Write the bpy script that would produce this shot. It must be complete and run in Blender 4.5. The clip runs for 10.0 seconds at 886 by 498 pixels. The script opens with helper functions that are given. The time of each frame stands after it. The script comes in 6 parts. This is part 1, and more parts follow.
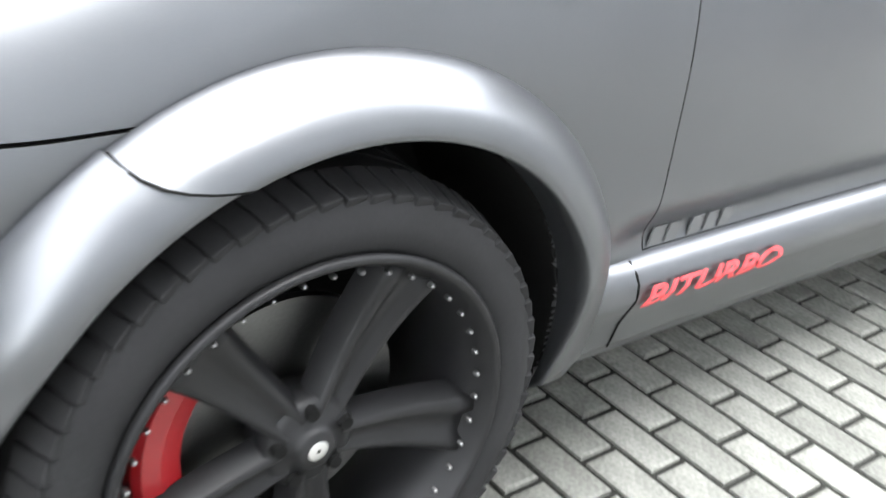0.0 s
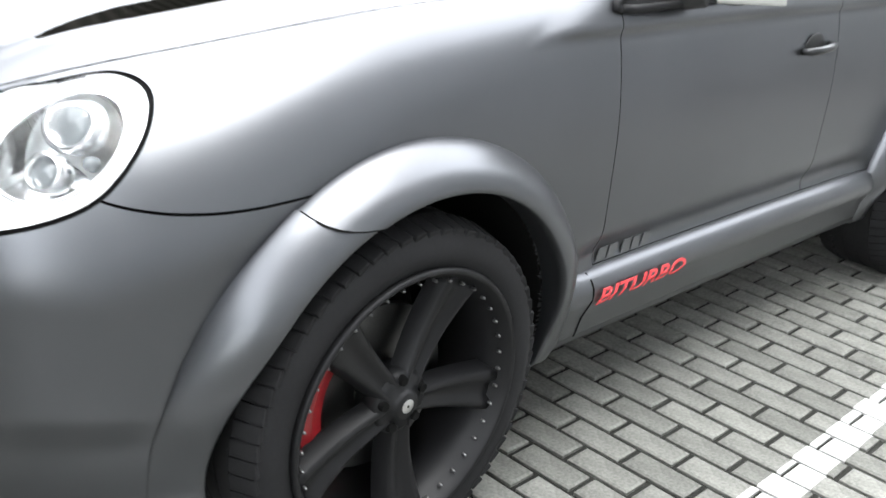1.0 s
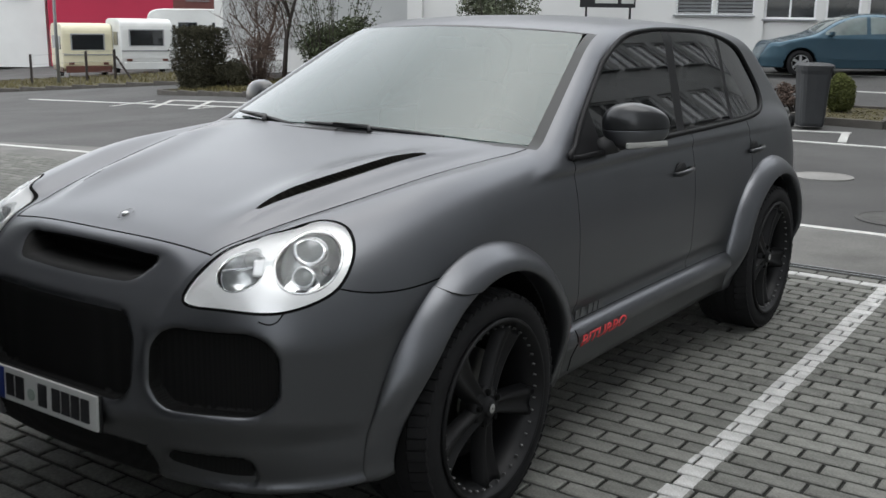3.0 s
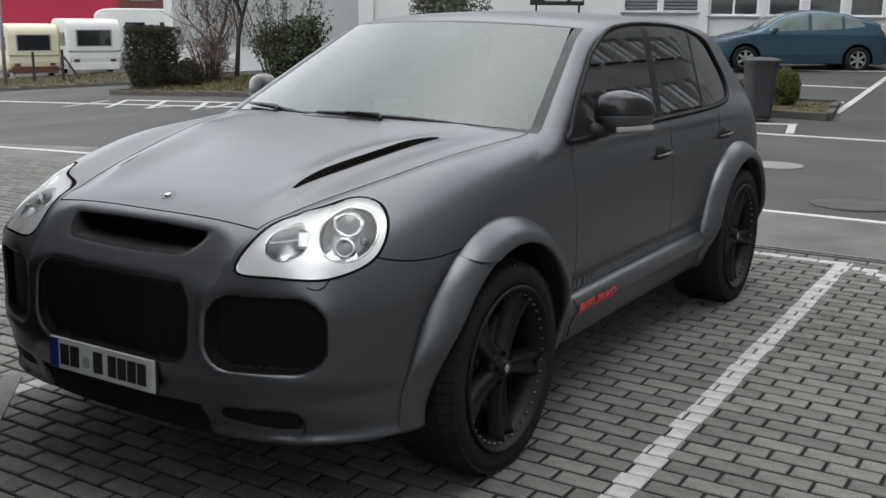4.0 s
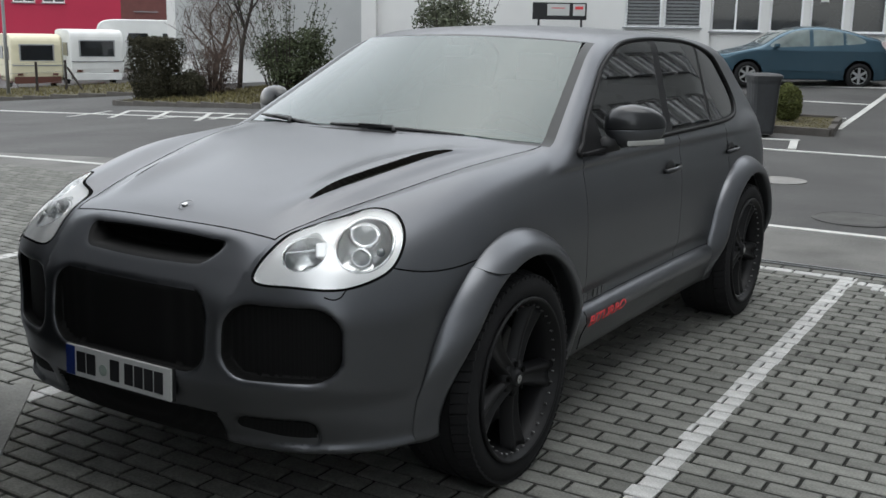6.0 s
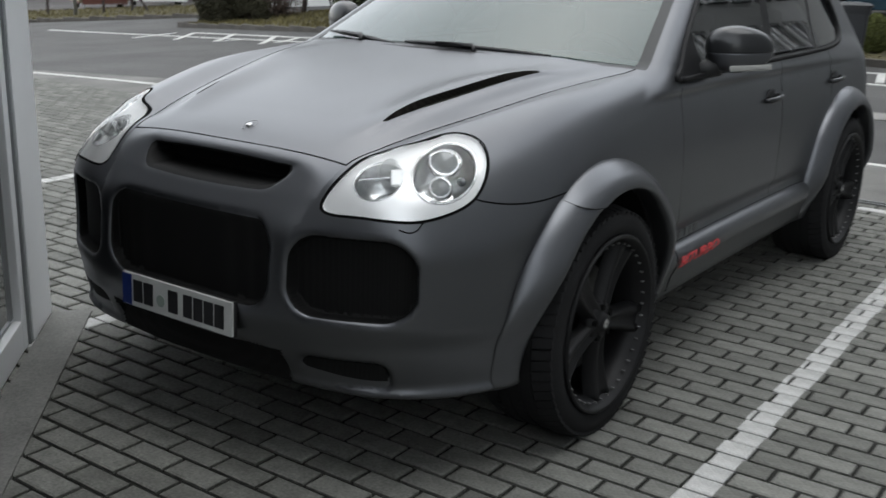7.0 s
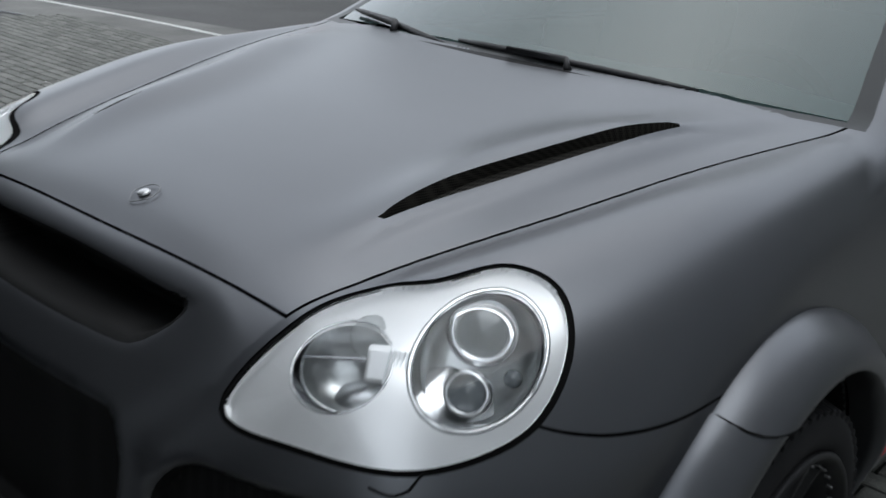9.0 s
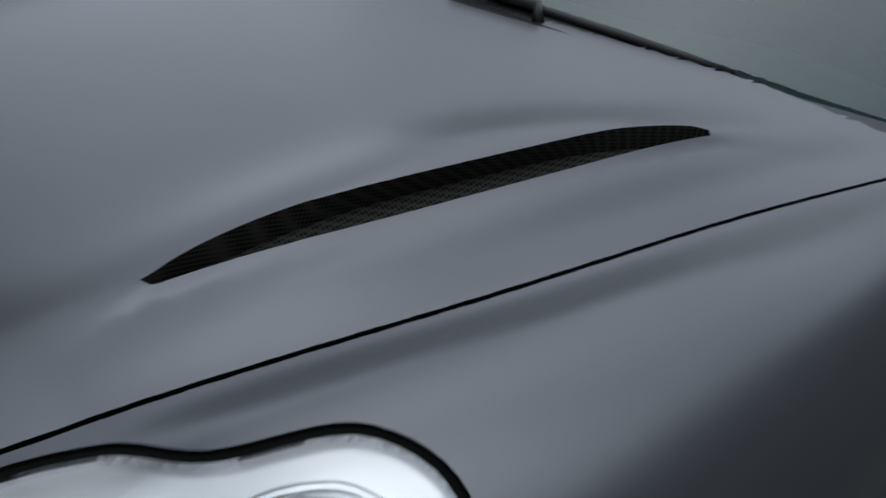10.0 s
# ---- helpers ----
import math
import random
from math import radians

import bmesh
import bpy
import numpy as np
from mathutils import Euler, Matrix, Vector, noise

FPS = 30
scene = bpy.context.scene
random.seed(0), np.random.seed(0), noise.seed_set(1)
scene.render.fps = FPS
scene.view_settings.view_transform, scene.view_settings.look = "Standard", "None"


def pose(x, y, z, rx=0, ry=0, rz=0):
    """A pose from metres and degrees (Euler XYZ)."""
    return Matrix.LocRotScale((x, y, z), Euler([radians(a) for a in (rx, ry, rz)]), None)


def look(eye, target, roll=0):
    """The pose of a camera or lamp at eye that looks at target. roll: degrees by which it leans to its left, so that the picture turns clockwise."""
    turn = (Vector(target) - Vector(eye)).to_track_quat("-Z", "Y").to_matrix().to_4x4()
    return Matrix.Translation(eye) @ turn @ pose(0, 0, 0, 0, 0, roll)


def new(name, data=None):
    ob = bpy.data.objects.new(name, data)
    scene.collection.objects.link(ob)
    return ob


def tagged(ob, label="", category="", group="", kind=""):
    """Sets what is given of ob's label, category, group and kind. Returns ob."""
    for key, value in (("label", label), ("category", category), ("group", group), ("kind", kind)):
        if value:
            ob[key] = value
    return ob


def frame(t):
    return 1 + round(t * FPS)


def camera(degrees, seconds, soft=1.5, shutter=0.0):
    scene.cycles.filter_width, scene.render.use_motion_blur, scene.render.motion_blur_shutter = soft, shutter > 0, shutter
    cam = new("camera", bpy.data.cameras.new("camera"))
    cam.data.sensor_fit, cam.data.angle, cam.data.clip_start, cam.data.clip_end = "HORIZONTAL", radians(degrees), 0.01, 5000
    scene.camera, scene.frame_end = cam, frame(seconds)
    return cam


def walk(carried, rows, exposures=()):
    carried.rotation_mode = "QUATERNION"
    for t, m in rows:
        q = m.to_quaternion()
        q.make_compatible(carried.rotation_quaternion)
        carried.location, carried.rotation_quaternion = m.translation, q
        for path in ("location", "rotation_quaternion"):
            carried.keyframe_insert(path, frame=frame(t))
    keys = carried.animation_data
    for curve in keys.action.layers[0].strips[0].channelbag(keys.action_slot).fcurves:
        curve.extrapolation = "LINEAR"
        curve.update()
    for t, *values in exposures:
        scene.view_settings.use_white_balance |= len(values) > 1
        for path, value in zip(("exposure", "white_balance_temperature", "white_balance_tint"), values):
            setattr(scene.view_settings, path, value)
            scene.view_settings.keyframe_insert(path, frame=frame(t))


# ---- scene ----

# ================= camera =================
PATH = [
    (0, (1.991, -0.644, 1.311), (0.643, 0.519, 0.401), 7.73),
    (0.5, (2.171, -1.014, 1.420), (0.907, 0.245, 0.515), 5.99),
    (1, (2.328, -1.340, 1.504), (1.073, 0.023, 0.750), 5.77),
    (1.5, (2.465, -1.658, 1.559), (1.164, -0.282, 0.914), 0.74),
    (2, (2.593, -2.058, 1.620), (1.374, -0.554, 1.118), 0.62),
    (3.5, (2.795, -3.021, 1.667), (1.713, -1.397, 1.231), 0.81),
    (4, (2.756, -3.191, 1.650), (1.720, -1.537, 1.211), 0.52),
    (4.5, (2.752, -3.258, 1.644), (1.711, -1.602, 1.225), 0.72),
    (5, (2.753, -3.262, 1.658), (1.722, -1.595, 1.260), 1.11),
    (6.5, (2.668, -3.213, 1.635), (1.620, -1.572, 1.179), 0.75),
    (7, (2.502, -3.036, 1.584), (1.390, -1.467, 1.036), 1.63),
    (7.3, (2.380, -2.838, 1.582), (1.229, -1.307, 1.008), 2.07),
    (7.5, (2.296, -2.749, 1.587), (1.140, -1.220, 1.013), 2.67),
    (8, (2.051, -2.404, 1.603), (0.949, -0.803, 1.131), 6.41),
    (8.5, (1.803, -2.067, 1.574), (0.655, -0.525, 1.022), 5.21),
    (9, (1.578, -1.668, 1.581), (0.366, -0.212, 0.938), 5.30),
    (9.5, (1.377, -1.310, 1.572), (0.215, 0.153, 0.859), 7.98),
    (10, (1.123, -0.961, 1.475), (0.003, 0.516, 0.725), 11.04),
]
EXPOSURES = [(0.0, 3.1, 6500, 8), (0.5, 2.5, 6500, 8), (1.0, 2.1, 6500, 8), (1.5, 1.3, 6500, 8), (2.0, 0.65, 6500, 8), (3.5, 0.2, 6500, 8), (6.5, 0.17, 6400, 7), (8.0, 0.1, 6420, 8),
             (9.0, -0.28, 6130, 7), (10.0, -0.85, 5880, 6)]
cam = camera(46.36, 10.0, soft=1.5, shutter=0.4)
walk(cam, [(t, look(eye, target, roll)) for t, eye, target, roll in PATH], EXPOSURES)

# ================= sky and sun =================
world = bpy.data.worlds.new("overcast_sky")
scene.world = world
world.use_nodes = True
wn, wl = world.node_tree.nodes, world.node_tree.links
wn.clear()
sky = wn.new("ShaderNodeTexSky")
sky.sky_type = "NISHITA"
sky.sun_disc = False
sky.sun_elevation, sky.sun_rotation = radians(62), radians(315)
sky.dust_density, sky.air_density = 1.5, 1.0
cloud = wn.new("ShaderNodeHueSaturation")
cloud.inputs["Saturation"].default_value = 0.30
back = wn.new("ShaderNodeBackground")
back.inputs["Strength"].default_value = 0.36
world_out = wn.new("ShaderNodeOutputWorld")
wl.new(sky.outputs[0], cloud.inputs["Color"])
layer = wn.new("ShaderNodeMix")
layer.data_type = "RGBA"
layer.inputs["Factor"].default_value = 0.5
layer.inputs["B"].default_value = (4.0, 4.0, 4.0, 1)
wl.new(cloud.outputs[0], layer.inputs["A"])
# soft clouds: broad, random lighter and darker parts all over the sky
clouds = wn.new("ShaderNodeTexNoise")
clouds.inputs["Scale"].default_value = 1.6
clouds.inputs["Detail"].default_value = 3.0
density = wn.new("ShaderNodeMapRange")
density.inputs["From Min"].default_value, density.inputs["From Max"].default_value = 0.3, 0.7
density.inputs["To Min"].default_value, density.inputs["To Max"].default_value = 0.72, 1.28
veil = wn.new("ShaderNodeVectorMath")
veil.operation = "SCALE"
wl.new(clouds.outputs["Fac"], density.inputs["Value"])
wl.new(layer.outputs["Result"], veil.inputs[0])
wl.new(density.outputs[0], veil.inputs["Scale"])
wl.new(veil.outputs[0], back.inputs["Color"])
wl.new(back.outputs[0], world_out.inputs["Surface"])
sun_data = bpy.data.lights.new("sun", "SUN")
sun_data.energy, sun_data.angle, sun_data.color = 0.8, radians(40), (1.0, 0.985, 0.97)
sun = new("sun", sun_data)
sun.matrix_world = look((0, 0, 0), (-0.15, 0.0, -1.0))


# ================= materials =================
def material(name, color, rough=0.6, metal=0.0, grain=0.0, grain_scale=200.0, blotch=0.0, blotch_scale=3.0, bump=0.0, bump_scale=300.0,
             coat=0.0, random_value=0.0, island=0.0, spec=0.5):
    """A principled surface with a fine grain and broad blotches in its colour, and a fine relief."""
    m = bpy.data.materials.new(name)
    m.use_nodes = True
    nt = m.node_tree
    b = nt.nodes["Principled BSDF"]
    b.inputs["Base Color"].default_value = (*color, 1)
    b.inputs["Roughness"].default_value = rough
    b.inputs["Metallic"].default_value = metal
    b.inputs["Coat Weight"].default_value = coat
    b.inputs["Specular IOR Level"].default_value = spec
    co = nt.nodes.new("ShaderNodeTexCoord")
    value = None

    def noise_value(scale, amount, detail):
        n = nt.nodes.new("ShaderNodeTexNoise")
        n.inputs["Scale"].default_value = scale
        n.inputs["Detail"].default_value = detail
        nt.links.new(co.outputs["Object"], n.inputs["Vector"])
        r = nt.nodes.new("ShaderNodeMapRange")
        r.inputs["From Min"].default_value, r.inputs["From Max"].default_value = 0.25, 0.75
        r.inputs["To Min"].default_value, r.inputs["To Max"].default_value = 1 - amount, 1 + amount
        nt.links.new(n.outputs["Fac"], r.inputs["Value"])
        return r.outputs[0]

    def times(a, c):
        if a is None:
            return c
        n = nt.nodes.new("ShaderNodeMath")
        n.operation = "MULTIPLY"
        nt.links.new(a, n.inputs[0])
        nt.links.new(c, n.inputs[1])
        return n.outputs[0]

    if grain:
        value = times(value, noise_value(grain_scale, grain, 4))
    if blotch:
        value = times(value, noise_value(blotch_scale, blotch, 5))
    if random_value:
        info = nt.nodes.new("ShaderNodeObjectInfo")
        r = nt.nodes.new("ShaderNodeMapRange")
        r.inputs["To Min"].default_value, r.inputs["To Max"].default_value = 1 - random_value, 1 + random_value
        nt.links.new(info.outputs["Random"], r.inputs["Value"])
        value = times(value, r.outputs[0])
    if island:
        info = nt.nodes.new("ShaderNodeNewGeometry")
        r = nt.nodes.new("ShaderNodeMapRange")
        r.inputs["To Min"].default_value, r.inputs["To Max"].default_value = 1 - island, 1 + island
        nt.links.new(info.outputs["Random Per Island"], r.inputs["Value"])
        value = times(value, r.outputs[0])
    if value is not None:
        mix = nt.nodes.new("ShaderNodeVectorMath")
        mix.operation = "SCALE"
        mix.inputs[0].default_value = color
        nt.links.new(value, mix.inputs["Scale"])
        nt.links.new(mix.outputs[0], b.inputs["Base Color"])
    if bump:
        n = nt.nodes.new("ShaderNodeTexNoise")
        n.inputs["Scale"].default_value = bump_scale
        n.inputs["Detail"].default_value = 5
        nt.links.new(co.outputs["Object"], n.inputs["Vector"])
        bp = nt.nodes.new("ShaderNodeBump")
        bp.inputs["Strength"].default_value = bump
        bp.inputs["Distance"].default_value = 0.004
        nt.links.new(n.outputs["Fac"], bp.inputs["Height"])
        nt.links.new(bp.outputs[0], b.inputs["Normal"])
    return m


def glass_material(name, tint, amount, rough=0.02, ior=1.5, film=0.0, film_color=(0.6, 0.7, 0.7)):
    """A thin pane: clear or tinted, with the gloss of glass on it and, if asked for, a diffuse film that paints in a
    milky haze.
    """
    m = bpy.data.materials.new(name)
    m.use_nodes = True
    nt = m.node_tree
    nt.nodes.clear()
    out = nt.nodes.new("ShaderNodeOutputMaterial")
    tr = nt.nodes.new("ShaderNodeBsdfTransparent")
    tr.inputs["Color"].default_value = (*tint, 1)
    gl = nt.nodes.new("ShaderNodeBsdfGlossy")
    gl.inputs["Roughness"].default_value = rough
    fr = nt.nodes.new("ShaderNodeFresnel")
    fr.inputs["IOR"].default_value = ior
    up = nt.nodes.new("ShaderNodeMath")
    up.operation = "MULTIPLY_ADD"
    up.use_clamp = True
    up.inputs[1].default_value, up.inputs[2].default_value = amount, 0.0
    mx = nt.nodes.new("ShaderNodeMixShader")
    nt.links.new(fr.outputs[0], up.inputs[0])
    nt.links.new(up.outputs[0], mx.inputs[0])
    body = tr.outputs[0]
    if film:
        haze_coat = nt.nodes.new("ShaderNodeBsdfDiffuse")
        haze_coat.inputs["Color"].default_value = (*film_color, 1)
        both = nt.nodes.new("ShaderNodeMixShader")
        both.inputs[0].default_value = film
        nt.links.new(tr.outputs[0], both.inputs[1])
        nt.links.new(haze_coat.outputs[0], both.inputs[2])
        body = both.outputs[0]
    nt.links.new(body, mx.inputs[1])
    nt.links.new(gl.outputs[0], mx.inputs[2])
    nt.links.new(mx.outputs[0], out.inputs["Surface"])
    return m


PAINT = material("matte_grey_paint", (0.138, 0.142, 0.152), rough=0.335, metal=0.92, grain=0.05, grain_scale=900, blotch=0.05, blotch_scale=2.5, bump=0.02, bump_scale=1500)
SEAM = material("dark_gap", (0.006, 0.006, 0.006), spec=0.08, rough=0.9)
PLASTIC = material("black_plastic", (0.012, 0.012, 0.013), rough=0.5, grain=0.15, grain_scale=400, bump=0.05)
TRIM = material("matte_black_trim", (0.010, 0.010, 0.011), spec=0.18, rough=0.6, grain=0.1, grain_scale=300)
LINER = material("wheel_liner", (0.006, 0.006, 0.006), spec=0.1, rough=0.9, grain=0.2, grain_scale=60)
RUBBER = material("tyre_rubber", (0.015, 0.015, 0.016), spec=0.2, rough=0.8, grain=0.12, grain_scale=120, blotch=0.15, blotch_scale=8, bump=0.08, bump_scale=260)
RIM = material("matte_black_alloy", (0.011, 0.011, 0.012), spec=0.25, rough=0.45, metal=0.1, grain=0.08, grain_scale=300, blotch=0.1, blotch_scale=9)
STEEL = material("bright_steel", (0.62, 0.62, 0.62), rough=0.3, metal=1.0)
DISC = material("brake_disc_steel", (0.13, 0.13, 0.13), rough=0.4, metal=1.0, grain=0.1, grain_scale=200)
RED = material("red_caliper", (0.26, 0.010, 0.014), rough=0.35, blotch=0.1)
RED_FILM = material("red_film", (0.72, 0.06, 0.07), rough=0.5, grain=0.1)
CHROME = material("lamp_reflector", (0.86, 0.87, 0.88), rough=0.22, metal=1.0, blotch=0.05, blotch_scale=20)
SILVER = material("silver_lamp_housing", (0.92, 0.925, 0.93), rough=0.32, metal=0.55, blotch=0.04, blotch_scale=14)
LAMP_GLASS = glass_material("lamp_lens", (0.98, 0.985, 0.985), 0.9)
BULB_GLASS = glass_material("clear_bulb_cover", (0.82, 0.84, 0.84), 1.2, film=0.2, film_color=(0.75, 0.77, 0.77))
PROJECTOR = material("projector_lens", (0.16, 0.18, 0.19), rough=0.16, metal=0.0, coat=1.0)
# the film's colour paints a milky teal haze over the dark cabin
WINDSCREEN = glass_material("windscreen_glass", (0.17, 0.26, 0.25), 1.35, rough=0.09, film=0.19, film_color=(0.28, 0.42, 0.41))
SIDE_GLASS = glass_material("tinted_side_glass", (0.10, 0.105, 0.105), 1.25)
FRIT = material("black_glass_edge", (0.020, 0.022, 0.023), spec=0.28, rough=0.42)
CABIN = material("dark_cabin_trim", (0.02, 0.02, 0.021), rough=0.7, grain=0.1)
PLATE_WHITE = material("plate_white", (0.55, 0.56, 0.55), rough=0.4, blotch=0.05)
PLATE_BLUE = material("plate_blue", (0.012, 0.03, 0.16), rough=0.4)
INK = material("black_ink", (0.01, 0.01, 0.012), rough=0.5)
STAMP = material("plate_stamp", (0.28, 0.33, 0.30), rough=0.5)
BRICK_LOOK = dict(color=(0.150, 0.151, 0.138), rough=0.85, spec=0.3, grain=0.30, grain_scale=90, blotch=0.22, blotch_scale=16, bump=0.5, bump_scale=160)
WHITE_LOOK = dict(color=(0.43, 0.43, 0.42), rough=0.75, grain=0.25, grain_scale=120, blotch=0.25, blotch_scale=9, bump=0.4, bump_scale=160)
BRICK = material("concrete_paver", random_value=0.22, **BRICK_LOOK)
BRICK_WHITE = material("painted_paver", random_value=0.06, **WHITE_LOOK)
ISLAND_BRICK = material("concrete_paver_field", island=0.22, **BRICK_LOOK)
ISLAND_WHITE = material("painted_paver_field", island=0.06, **WHITE_LOOK)
JOINT = material("joint_dirt", (0.008, 0.008, 0.006), rough=0.95, grain=0.4, grain_scale=90, blotch=0.3)
ASPHALT = material("asphalt", (0.062, 0.061, 0.060), rough=0.85, grain=0.3, grain_scale=160, blotch=0.32, blotch_scale=0.6, bump=0.5, bump_scale=220)
CONCRETE = material("concrete", (0.22, 0.215, 0.205), rough=0.85, grain=0.2, grain_scale=80, blotch=0.18, blotch_scale=1.5, bump=0.3)
APRON = material("worn_apron_concrete", (0.135, 0.133, 0.125), rough=0.88, grain=0.25, grain_scale=70, blotch=0.38, blotch_scale=1.3, bump=0.3)
ROAD_PAINT = material("road_paint", (0.50, 0.50, 0.48), rough=0.7, grain=0.2, grain_scale=60, blotch=0.2, blotch_scale=2)
WHITE_METAL = material("white_coated_metal", (0.80, 0.81, 0.82), rough=0.35, blotch=0.05, blotch_scale=1.5)



def mesh_look(name, wire, hole, scale):
    """A fine punched mesh: dark holes between slightly lighter strands."""
    m = material(name, wire, rough=0.7, spec=0.15)
    nt = m.node_tree
    co = nt.nodes.new("ShaderNodeTexCoord")
    cell = nt.nodes.new("ShaderNodeTexVoronoi")
    cell.inputs["Scale"].default_value = scale
    cell.inputs["Randomness"].default_value = 0.0
    r = nt.nodes.new("ShaderNodeMapRange")
    r.inputs["From Min"].default_value, r.inputs["From Max"].default_value = 0.30, 0.55
    mix = nt.nodes.new("ShaderNodeMix")
    mix.data_type = "RGBA"
    mix.inputs["A"].default_value, mix.inputs["B"].default_value = (*hole, 1), (*wire, 1)
    nt.links.new(co.outputs["Object"], cell.inputs["Vector"])
    nt.links.new(cell.outputs["Distance"], r.inputs["Value"])
    nt.links.new(r.outputs[0], mix.inputs["Factor"])
    nt.links.new(mix.outputs["Result"], nt.nodes["Principled BSDF"].inputs["Base Color"])
    return m


INTAKE = mesh_look("black_intake_mesh", (0.011, 0.011, 0.011), (0.004, 0.004, 0.004), 160.0)
MESH = mesh_look("black_wire_mesh", (0.045, 0.042, 0.036), (0.003, 0.003, 0.003), 210.0)

# ================= building tools =================
def mesh_object(name, verts, faces, mat, parent=None, label="", smooth=False, normals=None):
    me = bpy.data.meshes.new(name)
    me.from_pydata([tuple(map(float, v)) for v in verts], [], [tuple(map(int, f)) for f in faces])
    me.materials.append(mat)
    if smooth or normals is not None:
        me.polygons.foreach_set("use_smooth", [True] * len(me.polygons))
    if normals is not None:
        me.normals_split_custom_set_from_vertices([tuple(map(float, n)) for n in normals])
    me.update()
    ob = new(name, me)
    if parent is not None:
        ob.parent = parent
    if label:
        ob["label"] = label
    return ob


def part(name, bm, mat, parent=None, label="", smooth=False):
    me = bpy.data.meshes.new(name)
    bm.to_mesh(me)
    bm.free()
    me.materials.append(mat)
    if smooth:
        me.polygons.foreach_set("use_smooth", [True] * len(me.polygons))
    ob = new(name, me)
    if parent is not None:
        ob.parent = parent
    if label:
        ob["label"] = label
    return ob


def thing(name, label, category, at=(0, 0, 0), turn=0.0, group="", kind=""):
    ob = new(name)
    ob.empty_display_size = 0.1
    ob.matrix_world = pose(*at, 0, 0, turn)
    return tagged(ob, label, category, group, kind)


def box_into(bm, size, at, m=None, bevel=0.0):
    """A box of that size with its centre at that place; bevelled edges."""
    made = bmesh.ops.create_cube(bm, size=1.0)["verts"]
    bmesh.ops.scale(bm, vec=size, verts=made)
    if bevel:
        edges = {e for v in made for e in v.link_edges}
        out = bmesh.ops.bevel(bm, geom=list(edges), offset=bevel, segments=2, affect="EDGES", profile=0.6)
        made = list({v for f in out["faces"] for v in f.verts} | {v for v in made if v.is_valid})
    move = Matrix.Translation(at) if m is None else Matrix.Translation(at) @ m
    bmesh.ops.transform(bm, matrix=move, verts=made)
    return made


def box(name, size, at, mat, parent=None, label="", bevel=0.0, m=None):
    bm = bmesh.new()
    box_into(bm, size, at, m, bevel)
    return part(name, bm, mat, parent, label)


def lathe(profile, steps=48, axis="x", closed=True, start=0.0, sweep=2 * math.pi):
    """Verts and faces of a profile of (along, radius) turned round an axis through the origin."""
    n = len(profile)
    full = abs(sweep - 2 * math.pi) < 1e-6
    rings = steps if full else steps + 1
    verts, faces = [], []
    for i in range(rings):
        t = start + sweep * i / steps
        c, s = math.cos(t), math.sin(t)
        for a, r in profile:
            verts.append({"x": (a, r * c, r * s), "y": (r * c, a, r * s), "z": (r * c, r * s, a)}[axis])
    for i in range(steps):
        j = (i + 1) % rings
        for k in range(n if closed else n - 1):
            q = (k + 1) % n
            faces.append((i * n + k, i * n + q, j * n + q, j * n + k))
    return verts, faces


def spline(xs, ys):
    """A smooth curve through a few knots."""
    xs, ys = np.asarray(xs, float), np.asarray(ys, float)
    d = np.gradient(ys, xs)

    def value(x):
        x = np.clip(x, xs[0], xs[-1])
        i = np.clip(np.searchsorted(xs, x) - 1, 0, len(xs) - 2)
        h = xs[i + 1] - xs[i]
        t = (x - xs[i]) / h
        return ((2 * t**3 - 3 * t**2 + 1) * ys[i] + (t**3 - 2 * t**2 + t) * h * d[i] + (3 * t**2 - 2 * t**3) * ys[i + 1] + (t**3 - t**2) * h * d[i + 1])

    return value


def smax(a, b, k):
    h = np.maximum(k - np.abs(a - b), 0) / k
    return np.maximum(a, b) + h * h * k * 0.25


def smin(a, b, k):
    return -smax(-a, -b, k)


def step(x, lo, hi):
    t = np.clip((x - lo) / (hi - lo), 0, 1)
    return t * t * (3 - 2 * t)


def rounded(u, v, cu, cv, hu, hv, r):
    """Signed distance to a rounded rectangle."""
    qu, qv = np.abs(u - cu) - hu + r, np.abs(v - cv) - hv + r
    return np.hypot(np.maximum(qu, 0), np.maximum(qv, 0)) + np.minimum(np.maximum(qu, qv), 0) - r


def outline(points, steps=8):
    """A closed smooth curve through a few points of the plane."""
    p = np.asarray(points, float)
    out = []
    for i in range(len(p)):
        a, b, c, d = p[i - 1], p[i], p[(i + 1) % len(p)], p[(i + 2) % len(p)]
        for t in np.arange(steps) / steps:
            out.append(0.5 * (2 * b + (c - a) * t + (2 * a - 5 * b + 4 * c - d) * t**2 + (3 * b - a - 3 * c + d) * t**3))
    return np.array(out)


def inside(u, v, poly):
    """Signed distance to a closed polygon, negative inside."""
    best = np.full(np.shape(u), 1e9)
    odd = np.zeros(np.shape(u), bool)
    for (ax, ay), (bx, by) in zip(poly, np.roll(poly, -1, 0)):
        ex, ey = bx - ax, by - ay
        t = np.clip(((u - ax) * ex + (v - ay) * ey) / (ex * ex + ey * ey + 1e-12), 0, 1)
        best = np.minimum(best, np.hypot(u - ax - t * ex, v - ay - t * ey))
        if by != ay:
            odd ^= ((ay > v) != (by > v)) & (u < ex * (v - ay) / ey + ax)
    return np.where(odd, -best, best)


